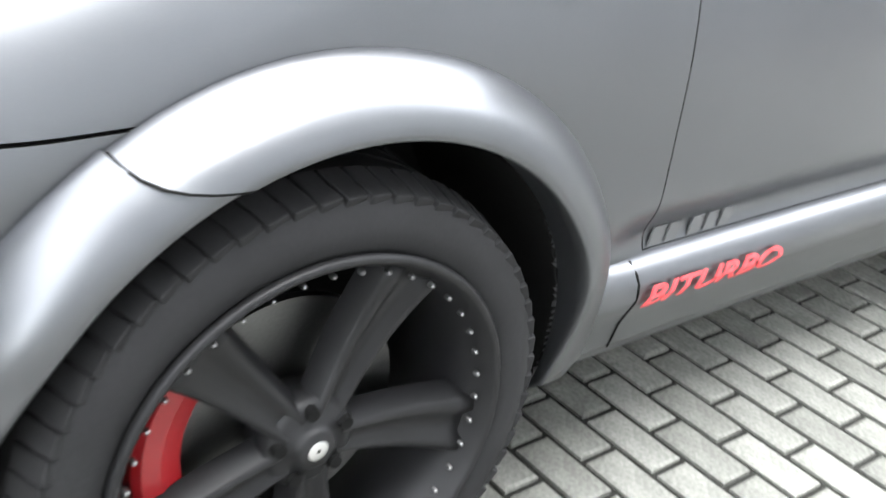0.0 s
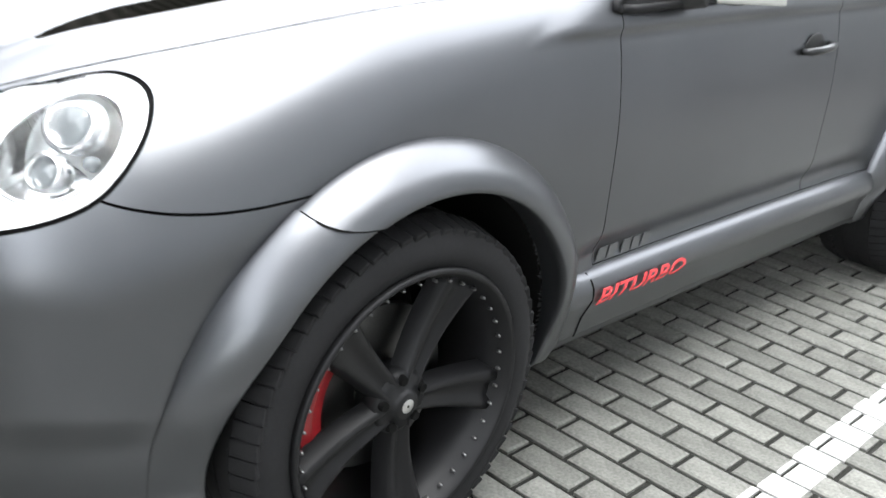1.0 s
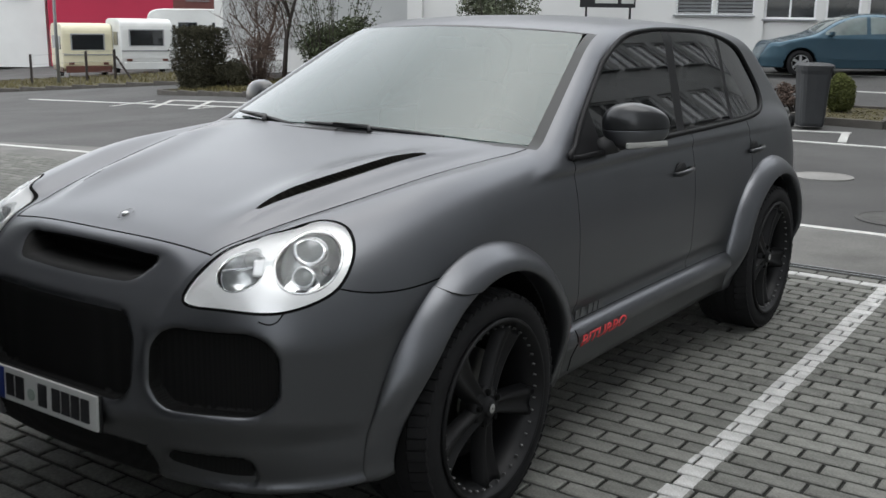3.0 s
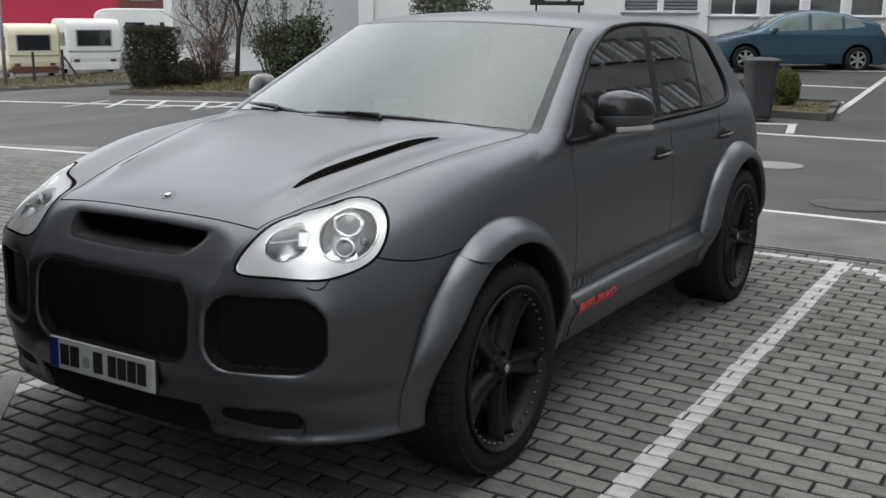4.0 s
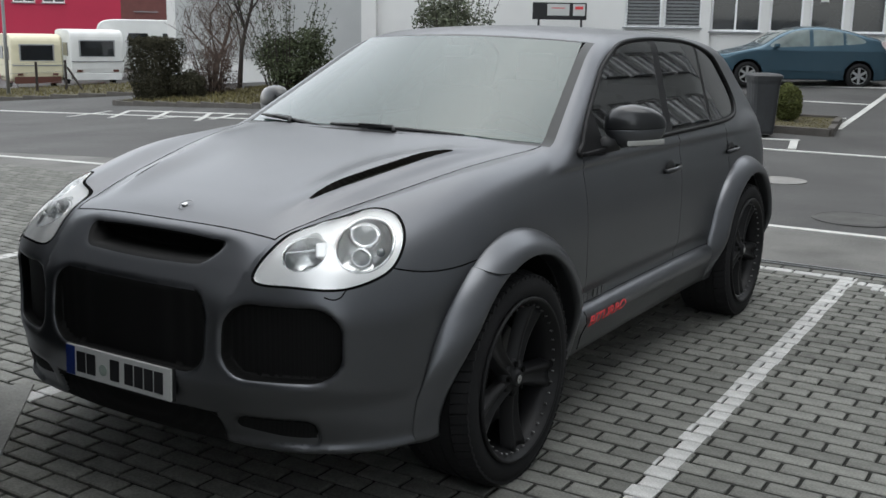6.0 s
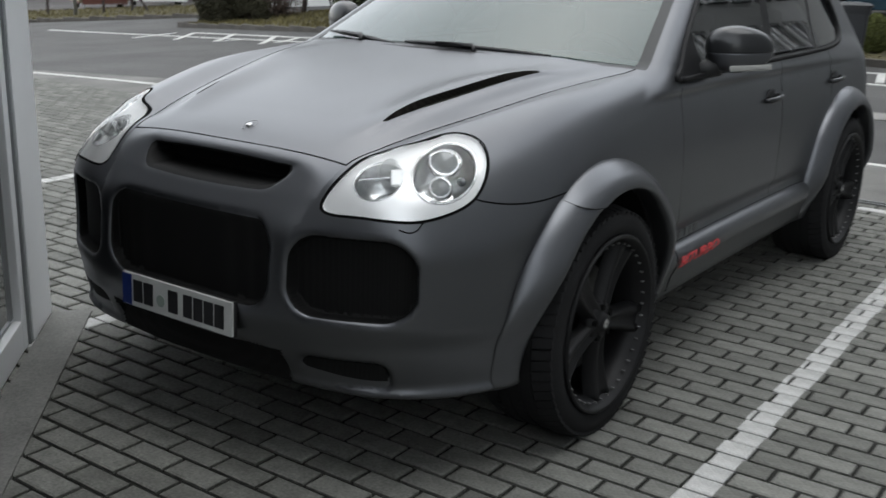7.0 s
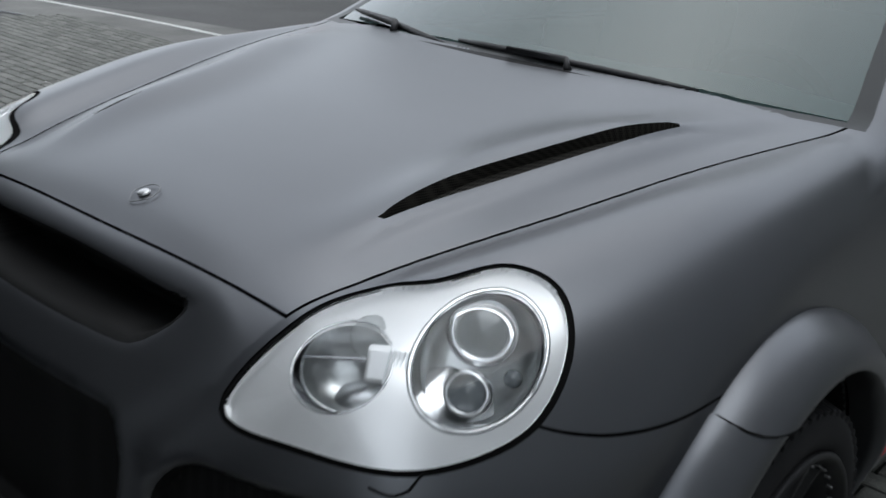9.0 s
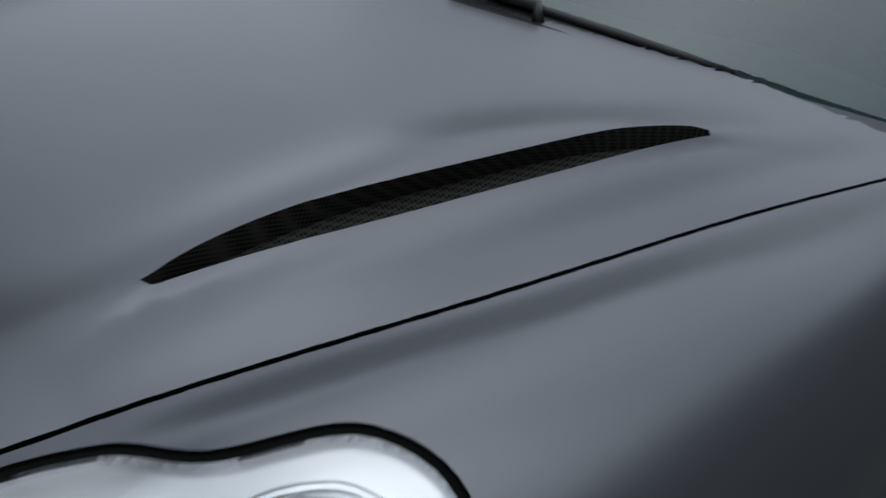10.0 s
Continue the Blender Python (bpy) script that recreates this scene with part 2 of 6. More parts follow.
def surface_net(field, lo, hi, cell):
    """A quad mesh on the zero surface of a field over a box of cells, and its normals."""
    n = np.ceil((np.array(hi) - lo) / cell).astype(int)
    gx, gy, gz = [lo[i] + cell * np.arange(n[i] + 1) for i in range(3)]
    f = np.empty((n[0] + 1, n[1] + 1, n[2] + 1), np.float32)
    for i, x in enumerate(gx):
        f[i] = field(np.full((n[1] + 1, n[2] + 1), x), gy[:, None] + 0 * gz, gz + 0 * gy[:, None])
    s = f < 0
    corners = [(a, b, c) for a in (0, 1) for b in (0, 1) for c in (0, 1)]
    cut = lambda g, a, b, c: g[a : n[0] + a, b : n[1] + b, c : n[2] + c]  # noqa: E731
    count = sum(cut(s, *c).astype(np.int8) for c in corners)
    cells = np.argwhere((count > 0) & (count < 8))
    number = np.full(tuple(n), -1, np.int64)
    number[tuple(cells.T)] = np.arange(len(cells))
    total, hits = np.zeros((len(cells), 3)), np.zeros(len(cells))
    for a in corners:
        for axis in range(3):
            if a[axis] == 0:
                b = list(a)
                b[axis] = 1
                fa, fb = (f[tuple((cells + c).T)].astype(float) for c in (a, b))
                mask = (fa < 0) != (fb < 0)
                t = np.where(mask, fa / np.where(mask, fa - fb, 1), 0)
                p = np.array(a, float) + t[:, None] * (np.array(b) - np.array(a))
                total += p * mask[:, None]
                hits += mask
    v = np.array(lo) + cell * (cells + total / hits[:, None])
    for _ in range(3):
        v0 = v.copy()
        val, g = gradient(field, v)
        move = -(val / np.maximum((g**2).sum(1), 1e-4))[:, None] * g
        v = v0 + np.clip(move, -cell * 0.6, cell * 0.6)
    quads = []
    for axis in range(3):
        b, c = (axis + 1) % 3, (axis + 2) % 3
        o = []
        for db, dc in ((1, 1), (0, 1), (0, 0), (1, 0)):
            w = [0, 0, 0]
            w[b], w[c] = -db, -dc
            o.append(w)
        sl = [slice(1, n[i]) for i in range(3)]
        sl[axis] = slice(0, n[axis])
        sh = list(sl)
        sh[axis] = slice(1, n[axis] + 1)
        sa, sb = s[tuple(sl)], s[tuple(sh)]
        where = np.argwhere(sa != sb) + [sl[0].start, sl[1].start, sl[2].start]
        q = np.stack([number[tuple((where + w).T)] for w in o], 1)
        flip = ~s[tuple(where.T)]
        q[flip] = q[flip][:, ::-1]
        quads.append(q[(q >= 0).all(1)])
    return v, np.concatenate(quads)


def gradient(field, v, e=1e-4):
    val = field(*v.T)
    g = np.stack([(field(*(v + d).T) - field(*(v - d).T)) / (2 * e) for d in np.eye(3) * e], 1)
    return val, g


def split_triangles(verts, tris, value):
    """Cuts triangles along the zero line of a value given at the corners. Returns the new verts and tris."""
    val = np.asarray(value, float).copy()
    val[np.abs(val) < 2e-4] = 2e-4
    pos = val > 0
    mixed = (pos[tris].sum(1) % 3) != 0
    verts, keep, extra, made = list(verts), tris[~mixed], [], {}

    def cut(a, b):
        key = (min(a, b), max(a, b))
        if key not in made:
            t = val[a] / (val[a] - val[b])
            made[key] = len(verts)
            verts.append(verts[a] + t * (verts[b] - verts[a]))
        return made[key]

    for tri in tris[mixed]:
        p = pos[tri]
        k = int(np.argmax(p == (p.sum() == 1)))
        a, b, c = (int(tri[(k + i) % 3]) for i in range(3))
        ab, ac = cut(a, b), cut(a, c)
        extra += [(a, ab, ac), (ab, b, c), (ab, c, ac)]
    if extra:
        keep = np.concatenate([keep, np.array(extra)])
    return np.array(verts), keep


def compact(verts, tris, normals):
    used, where = np.unique(tris, return_inverse=True)
    return verts[used], where.reshape(tris.shape), normals[used]


def rim_edges(tris):
    e = np.concatenate([tris[:, [0, 1]], tris[:, [1, 2]], tris[:, [2, 0]]])
    key = np.sort(e, 1)
    _, index, count = np.unique(key, axis=0, return_index=True, return_counts=True)
    return e[index[count == 1]]


def sunk(verts, tris, normals, depth):
    """The patch let in by a depth, with walls from its rim down to it."""
    n = len(verts)
    e = rim_edges(tris)
    walls = np.concatenate([np.stack([e[:, 0], e[:, 1], e[:, 1] + n], 1), np.stack([e[:, 0], e[:, 1] + n, e[:, 0] + n], 1)])
    return np.concatenate([verts, verts - normals * depth]), np.concatenate([tris + n, walls])


def both_sides(verts, tris, normals=None):
    m = np.array([-1, 1, 1])
    v, t = np.concatenate([verts, verts * m]), np.concatenate([tris, tris[:, ::-1] + len(verts)])
    return (v, t) if normals is None else (v, t, np.concatenate([normals, normals * m]))


# ================= the car's body =================
# The front axle stands at y = 0, the rear one at 2.855; the car's nose points to -y and its left side to +x.
HUB_Z, WHEEL_R, BASE, ARCH_R = 0.390, 0.396, 2.855, 0.478
ARCH_DY, ARCH_Z = 0.028, 0.383
SEAM_X0, SEAM_SLOPE = 0.527, 0.2425

nose_centre = spline([0.15, 0.28, 0.36, 0.44, 0.55, 0.70, 0.80, 0.87, 0.93, 0.975, 1.05], [0.57, 0.632, 0.680, 0.710, 0.716, 0.705, 0.680, 0.615, 0.556, 0.526, 0.470])
hood_mid = spline([-1.0, -0.85, -0.73, -0.65, -0.47, -0.20, 0.186, 0.42, 0.8], [0.90, 0.945, 0.983, 1.014, 1.064, 1.124, 1.190, 1.224, 1.25])
hood_side = spline([-1.0, -0.90, -0.82, -0.713, -0.571, -0.2, 0.186, 0.571, 0.9], [0.72, 0.80, 0.885, 0.965, 1.006, 1.081, 1.146, 1.182, 1.185])
belt_width = spline([-1.2, -0.25, 0.5, 1.2, 2.2, 2.855, 3.4, 4.0], [0.985, 0.985, 0.974, 0.970, 0.978, 0.990, 0.985, 0.96])
deck_z = spline([0.5, 1.0, 2.0, 3.0, 3.5, 4.0], [1.185, 1.175, 1.185, 1.20, 1.17, 1.10])
roof_z = spline([0.9, 1.2, 1.5, 2.0, 2.6, 3.0, 3.5], [1.60, 1.640, 1.668, 1.682, 1.668, 1.640, 1.56])


def seam_x(y):
    s = np.clip((y + 0.571) / 1.142, 0, 1)
    return SEAM_X0 + (y + 0.571) * SEAM_SLOPE + 0.022 * 4 * s * (1 - s) + 0.012 * step(y, 0.0, 0.5)


# vent slots in the bonnet: a crescent between two tips, its lower edge nearly straight, its upper edge on a raised crest
VENT_A, VENT_B = np.array([0.446, -0.472]), np.array([0.606, 0.212])
VENT_T = (VENT_B - VENT_A) / np.linalg.norm(VENT_B - VENT_A)
VENT_LEN = float(np.linalg.norm(VENT_B - VENT_A))


def vent_frame(x, y):
    """How far along the vent and how far inboard of its chord a place lies, and the vent's two edges there."""
    a, b = x - VENT_A[0], y - VENT_A[1]
    s = (a * VENT_T[0] + b * VENT_T[1]) / VENT_LEN
    w = b * VENT_T[0] - a * VENT_T[1]
    c = np.clip(s, 0, 1)
    bow = 4 * c * (1 - c)
    low = -0.003 * bow
    width = 0.037 * bow ** (0.50 - 0.24 * c) * (1.0 - 0.25 * (c - 0.5)) + 0.003
    crest = 0.008 + 0.048 * np.sin(math.pi * c) ** 1.5
    return s, w, low, low + width, crest


def hood_z(x, y):
    xs = np.maximum(seam_x(y) - 0.0025, 0.44)
    zc, zs = hood_mid(y), hood_side(y)
    u = np.clip(x / xs, 0, 1)
    s, w, low, _, high = vent_frame(x, y)
    swell = step(s, -0.35, 0.25) * (1 - step(s, 0.75, 1.30))
    ridge = 0.032 * swell * np.exp(-((np.maximum(w - high, 0) / 0.095) ** 2)) * (1 - step(u, 0.87, 1.0)) * (0.50 + 0.50 * step(w, low - 0.016 - 0.20 * np.clip(-s, 0, 1) - 0.20 * np.clip(s - 1, 0, 1), high + 0.10 * np.clip(-s, 0, 1) + 0.10 * np.clip(s - 1, 0, 1)))
    ridge = ridge - 0.009 * step(y, -0.40, 0.0) * (1 - step(y, 0.30, 0.5)) * np.exp(-(((u - 0.91) / 0.05) ** 2))
    inner = zs + (zc - zs) * (1 - u**3.2) + ridge
    xf = xs + 0.110 - 0.07 * step(y, 0.0, 0.6)
    rise = 0.030 * step(y, -0.72, -0.50) * (1 - 0.85 * step(y, -0.20, 0.40))
    w = step(x, xs, xf)
    outer = zs + rise * w - 1.95 * np.maximum(x - xf, 0) ** 2
    front = np.where(x < xs, inner, outer)
    t = step(y, 0.45, 0.75)
    return front * (1 - t) + deck_z(y) * t


def lower_body(x, y, z):
    a = belt_width(y) - 0.42 * np.maximum(z - 0.80, 0) ** 2 - 0.25 * np.maximum(0.60 - z, 0) ** 2
    corner = step(x, 0.30, 0.80)
    b = nose_centre(z)
    b_out = 0.722 - 0.75 * np.maximum(z - 0.84, 0) ** 2 - 1.5 * np.maximum(0.46 - z, 0) ** 2
    low = step(z, 0.53, 0.44) * 0.014
    b = b * (1 - corner) + b_out * corner
    yf = np.maximum(-0.25 - y, 0) / b
    yr = np.maximum(y - 3.15, 0) / (0.68 - 0.5 * np.maximum(z - 0.95, 0) - 0.4 * np.maximum(0.5 - z, 0))
    r = ((x / a) ** 2.6 + yf**2.6 + yr**3.0) ** (1 / 2.6)
    side = (r - 1) * 0.86 + low * step(-y, 0.42, 0.60)
    # the chin's lip
    side = side - 0.020 * np.exp(-(((z - 0.295) / 0.022) ** 2)) * step(-y, 0.35, 0.6)
    # door lower tuck above the sill
    side = side + 0.022 * np.exp(-(((z - 0.535) / 0.045) ** 2)) * step(y, 0.55, 0.75) * (1 - step(y, 2.15, 2.45))
    top = (z - hood_z(x, y)) * 0.93
    k = 0.055 + 0.055 * np.maximum(step(x, 0.42, 0.68), step(y, -0.5, -0.3))
    f = smax(top, side, k)
    f = smax(f, 0.285 - z, 0.025)
    return f


def windscreen_f(x, y, z):
    return ((z - 1.222) - 0.487 * (y - 0.425 - 0.345 * x * x)) * 0.90


def cabin(x, y, z):
    ws = windscreen_f(x, y, z)
    side = (x - 0.925 + 0.484 * (z - 1.145) + 0.05 * np.maximum(y - 2.4, 0) ** 2) * 0.90
    top = (z - roof_z(y) + 0.085 * x * x)
    tail = ((y - 3.72) + 0.85 * (z - 1.15) + 0.12 * x * x) * 0.76
    f = smax(ws, side, 0.036)
    f = smax(f, top, 0.085)
    f = smax(f, tail, 0.12)
    return smax(f, 1.11 - z, 0.02)


def front_y(x):
    """The nose's plan line, halfway up."""
    return -0.25 - 0.72 * np.maximum(1 - (np.minimum(x, 0.95) / 0.985) ** 2.6, 0) ** (1 / 2.6)


def pockets(x, y, z):
    """The openings in the nose: below zero inside them."""
    deep = y - front_y(x)
    grille = np.maximum(rounded(x, z, 0, 0.674, 0.368, 0.134, 0.085), deep - 0.05)
    intake = np.maximum(rounded(x, z, 0.617, 0.663, 0.178, 0.120, 0.085), deep - 0.055)
    half = 0.330 - (0.945 - z) * 0.75
    slot = np.maximum(smax((x - half) * 0.8, np.abs(z - 0.914) - 0.033 + 0.07 * x * x, 0.030), y + 0.70)
    slot = np.maximum(slot, -0.05 - (y + 0.95))
    lower = np.maximum(rounded(x, z, 0.592, 0.362, 0.128, 0.042, 0.036), deep - 0.05)
    lower = np.minimum(lower, np.maximum(rounded(x, z, 0.0, 0.310, 0.400, 0.088, 0.050), deep - 0.07))
    return np.minimum(np.minimum(grille, intake), np.minimum(slot, lower))


def arches(x, y, z):
    d = np.minimum(np.hypot(y - ARCH_DY, z - ARCH_Z), np.hypot(y - BASE - ARCH_DY, z - ARCH_Z)) - ARCH_R
    return np.maximum(d, 0.60 - x)


def shell(x, y, z):
    return smin(lower_body(x, y, z), cabin(x, y, z), 0.035)


def car_field(x, y, z):
    x = np.abs(x)
    f = shell(x, y, z)
    f = smax(f, -pockets(x, y, z), 0.024)
    return np.maximum(f, -arches(x, y, z))


def side_x(y, z, lo=0.5, hi=1.2):
    """The half width of the plain shell at a height and a length."""
    y, z = np.broadcast_arrays(np.asarray(y, float), np.asarray(z, float))
    a, b = np.full(y.shape, lo), np.full(y.shape, hi)
    for _ in range(30):
        m = (a + b) / 2
        inner = shell(m, y, z) < 0
        a, b = np.where(inner, m, a), np.where(inner, b, m)
    return (a + b) / 2


verts, quads = surface_net(car_field, (-0.03, -1.06, 0.20), (1.08, 3.95, 1.76), 0.0135)
tris = np.concatenate([quads[:, [0, 1, 2]], quads[:, [0, 2, 3]]])
# the half with x > 0, closed on the middle plane
verts, tris = split_triangles(verts, tris, verts[:, 0] - 1e-3)
tris = tris[verts[tris].mean(1)[:, 0] > 1e-3]
verts[np.abs(verts[:, 0] - 1e-3) < 3e-4, 0] = 0.0

# ---- outlines of panels, as functions of a place on the shell ----
LAMP_U = Vector((0.80, 0.58, -0.12)).normalized()
LAMP_N = Vector((0.46, -0.72, 0.52)).normalized()
LAMP_V = LAMP_N.cross(LAMP_U).normalized()
LAMP_U = LAMP_V.cross(LAMP_N).normalized()
LAMP_KNOTS = [(0.492, -0.825, 0.850), (0.640, -0.800, 0.835), (0.795, -0.742, 0.850), (0.891, -0.638, 0.915), (0.872, -0.520, 0.986),
              (0.795, -0.446, 1.044), (0.705, -0.462, 1.060), (0.632, -0.535, 1.022), (0.560, -0.590, 1.006), (0.510, -0.690, 0.965)]
LAMP_LINE = outline([(Vector(p).dot(LAMP_U), Vector(p).dot(LAMP_V)) for p in LAMP_KNOTS], 6)
SIDE_GLASS_LINE = outline([(0.70, 1.150), (1.10, 1.152), (1.75, 1.158), (2.20, 1.160), (2.70, 1.170), (2.95, 1.205), (3.035, 1.285), (3.00, 1.42), (2.91, 1.53),
                     (2.60, 1.600), (2.17, 1.620), (1.83, 1.616), (1.55, 1.588), (1.29, 1.505), (1.155, 1.435), (0.885, 1.278), (0.76, 1.190)], 5)


def lamp_d(p):
    u, v = p @ np.array(LAMP_U), p @ np.array(LAMP_V)
    d = np.full(len(p), 9.0)
    near = (p[:, 0] > 0.3) & (p[:, 1] < -0.3) & (p[:, 2] > 0.7)
    d[near] = inside(u[near], v[near], LAMP_LINE)
    return d


def glass_d(p):
    d = np.full(len(p), 9.0)
    near = (p[:, 1] > 0.6) & (p[:, 1] < 3.2) & (p[:, 2] > 1.0) & (p[:, 0] > 0.55)
    d[near] = inside(p[near, 1], p[near, 2], SIDE_GLASS_LINE)
    return d


bumper_seam_z = spline([-0.80, -0.63, -0.58, -0.51, -0.44, -0.36, -0.26, -0.1], [0.95, 0.925, 0.898, 0.880, 0.873, 0.872, 0.876, 0.88])
FIELDS = {
    "lamp": lambda p: lamp_d(p) - 0.005,
    "lamp_rim": lambda p: lamp_d(p) + 0.004,
    "hood_side": lambda p: (p[:, 0] - seam_x(p[:, 1])),
    "hood_side_in": lambda p: (p[:, 0] - seam_x(p[:, 1])) + 0.0065,
    "hood_front": lambda p: p[:, 1] + 0.727 - 0.05 * p[:, 0] ** 2,
    "hood_front_in": lambda p: p[:, 1] + 0.721 - 0.05 * p[:, 0] ** 2,
    "cowl": lambda p: p[:, 1] - 0.372 - 0.345 * p[:, 0] ** 2 + 0.02,
    "bumper_top": lambda p: p[:, 2] - bumper_seam_z(p[:, 1]) - 0.0025,
    "bumper_low": lambda p: p[:, 2] - bumper_seam_z(p[:, 1]) + 0.0025,
    "door_a": lambda p: p[:, 1] - 0.712 + 0.02 * (p[:, 2] - 0.8),
    "door_a2": lambda p: p[:, 1] - 0.7152 + 0.02 * (p[:, 2] - 0.8),
    "door_b": lambda p: p[:, 1] - 1.860 - 0.03 * (p[:, 2] - 0.8),
    "door_b2": lambda p: p[:, 1] - 1.8632 - 0.03 * (p[:, 2] - 0.8),
    "door_c": lambda p: p[:, 1] - 2.62 + 0.42 * np.maximum(0.9 - p[:, 2], 0),
    "door_c2": lambda p: p[:, 1] - 2.6232 + 0.42 * np.maximum(0.9 - p[:, 2], 0),
    "sill": lambda p: p[:, 2] - 0.508,
    "sill2": lambda p: p[:, 2] - 0.5055,
    "glass": glass_d,
    "glass_rim": lambda p: glass_d(p) + 0.014,
    "screen_side": lambda p: p[:, 0] - 0.840 + 0.455 * (p[:, 2] - 1.20),
    "screen_side_in": lambda p: p[:, 0] - 0.800 + 0.450 * (p[:, 2] - 1.20),
    "screen_low": lambda p: windscreen_low(p),
    "screen_low_in": lambda p: windscreen_low(p) - 0.007,
    "screen_top": lambda p: p[:, 2] - 1.630 + 0.055 * p[:, 0] ** 2,
    "screen_top_in": lambda p: p[:, 2] - 1.622 + 0.055 * p[:, 0] ** 2,
}


def windscreen_low(p):
    return p[:, 2] - 1.221 + 0.048 * p[:, 0] ** 2


def vent_d(p):
    s, w, low, high, _ = vent_frame(p[:, 0], p[:, 1])
    d = np.abs(w - (low + high) / 2) - (high - low) / 2
    d = smax(d, smax(-s, s - 1, 0.001) * VENT_LEN, 0.006)
    return np.where(p[:, 2] < 0.95, np.maximum(d, 0.01), d)


FIELDS["vent"] = vent_d
FIELDS["pocket"] = lambda p: np.where((pockets(*p.T) < 0.07) & (p[:, 1] < -0.4), shell(*p.T) + np.where((p[:, 2] > 0.83) & (p[:, 0] < 0.42), 0.004, 0.011), 1.0)
for cut_name in FIELDS:
    value = FIELDS[cut_name](verts)
    if cut_name.startswith(("hood", "cowl", "vent")):
        value = np.where((verts[:, 2] > 0.90) & (verts[:, 1] < 1.0), value, 1.0)
    if cut_name.startswith("bumper"):
        value = np.where((verts[:, 1] < -0.15) & (verts[:, 0] > 0.6), value, 1.0)
    if cut_name.startswith(("door", "sill")):
        value = np.where((verts[:, 0] > 0.8) & (verts[:, 1] > 0.3) & (verts[:, 2] < 1.2), value, 1.0)
    if cut_name.startswith("screen"):
        value = np.where((verts[:, 1] < 1.8) & (verts[:, 2] > 1.1), value, 1.0)
    verts, tris = split_triangles(verts, tris, value)

_, grad = gradient(car_field, verts)
normal = grad / np.maximum(np.linalg.norm(grad, axis=1, keepdims=True), 1e-9)
corner = verts[tris]
face_n = np.cross(corner[:, 1] - corner[:, 0], corner[:, 2] - corner[:, 0])
area = np.linalg.norm(face_n, axis=1)
wrong = (face_n * normal[tris].mean(1)).sum(1) < 0
tris[wrong] = tris[wrong][:, ::-1]
tris = tris[area > 1e-10]
mid = verts[tris].mean(1)
at = {k: FIELDS[k](mid) for k in FIELDS}
up = normal[tris].mean(1)[:, 2]
in_arch = arches(*mid.T) < 0.004
in_pocket = (pockets(*mid.T) < 0.07) & (mid[:, 1] < -0.4) & (at["pocket"] < 0)
in_pocket |= (mid[:, 0] < 0.402) & (mid[:, 2] < 0.41) & (mid[:, 1] < -0.4) & (mid[:, 1] - front_y(mid[:, 0]) > 0.012) & (pockets(*mid.T) < 0.09)
ws_near = np.abs(windscreen_f(*mid.T)) < 0.02
on_side = (mid[:, 0] > 0.8) & (mid[:, 1] > 0.3) & (mid[:, 2] < 1.2)

panel = np.full(len(tris), "body", dtype=object)
screen = ws_near & (at["screen_side"] < 0) & (at["screen_low"] > 0) & (at["screen_top"] < 0) & (mid[:, 1] < 1.7)
panel[screen] = "screen_border"
panel[screen & (at["screen_side_in"] < 0) & (at["screen_low_in"] > 0) & (at["screen_top_in"] < 0)] = "windscreen"
top_zone = (mid[:, 1] < 1.0) & (mid[:, 2] > 0.90) & ~screen & (mid[:, 0] < seam_x(mid[:, 1]) + 0.02)
hood = top_zone & (at["hood_side_in"] < 0) & (at["hood_front_in"] > 0) & (at["cowl"] < 0)
panel[hood] = "hood"
panel[hood & (at["vent"] < 0)] = "vent"
gap = top_zone & (at["hood_side"] < 0) & (at["hood_front"] > 0) & ~hood & (at["cowl"] < 0)
panel[gap] = "gap"
panel[top_zone & (at["cowl"] >= 0) & (at["screen_low"] < 0) & (at["hood_side_in"] < 0.0)] = "cowl"
nose = (mid[:, 1] < -0.15) & ~hood & ~gap
front = nose & ((at["bumper_low"] < 0) | ((at["hood_front"] < 0) & (at["lamp"] > 0) & (mid[:, 0] < 0.6)))
front |= nose & (mid[:, 0] < 0.56) & (at["hood_front"] < 0)
panel[front] = "bumper"
panel[nose & (mid[:, 0] > 0.6) & (at["bumper_low"] > 0) & (at["bumper_top"] < 0)] = "gap"
fender = (mid[:, 1] < 0.75) & (panel == "body") & (at["door_a"] < 0) & (mid[:, 2] < 1.22)
panel[fender] = "fender"
doors = on_side & (at["sill"] > 0) & (at["glass"] > 0) & (mid[:, 2] < 1.16)
panel[doors & (at["door_a2"] > 0) & (at["door_b"] < 0)] = "front_door"
panel[doors & (at["door_b2"] > 0) & (at["door_c"] < 0)] = "rear_door"
panel[doors & ((at["door_a"] > 0) & (at["door_a2"] < 0) | (at["door_b"] > 0) & (at["door_b2"] < 0) | (at["door_c"] > 0) & (at["door_c2"] < 0))] = "gap"
panel[on_side & (at["sill"] < 0) & (at["sill2"] > 0) & (at["door_a"] > 0) & (at["door_c"] < 0)] = "gap"
glass = (at["glass"] < 0) & (mid[:, 0] > 0.6)
panel[glass] = "glass_border"
inner_glass = glass & (at["glass_rim"] < 0) & (mid[:, 1] > 0.98)
lean_b = 1.77 + 0.60 * (mid[:, 2] - 1.15)
pillar_b = np.abs(mid[:, 1] - lean_b) < 0.045
pillar_c = np.abs(mid[:, 1] - 2.43 - 0.58 * (mid[:, 2] - 1.15)) < 0.022
panel[inner_glass & ~pillar_b & ~pillar_c & (mid[:, 1] < lean_b)] = "front_glass"
panel[inner_glass & ~pillar_b & ~pillar_c & (mid[:, 1] > lean_b)] = "rear_glass"
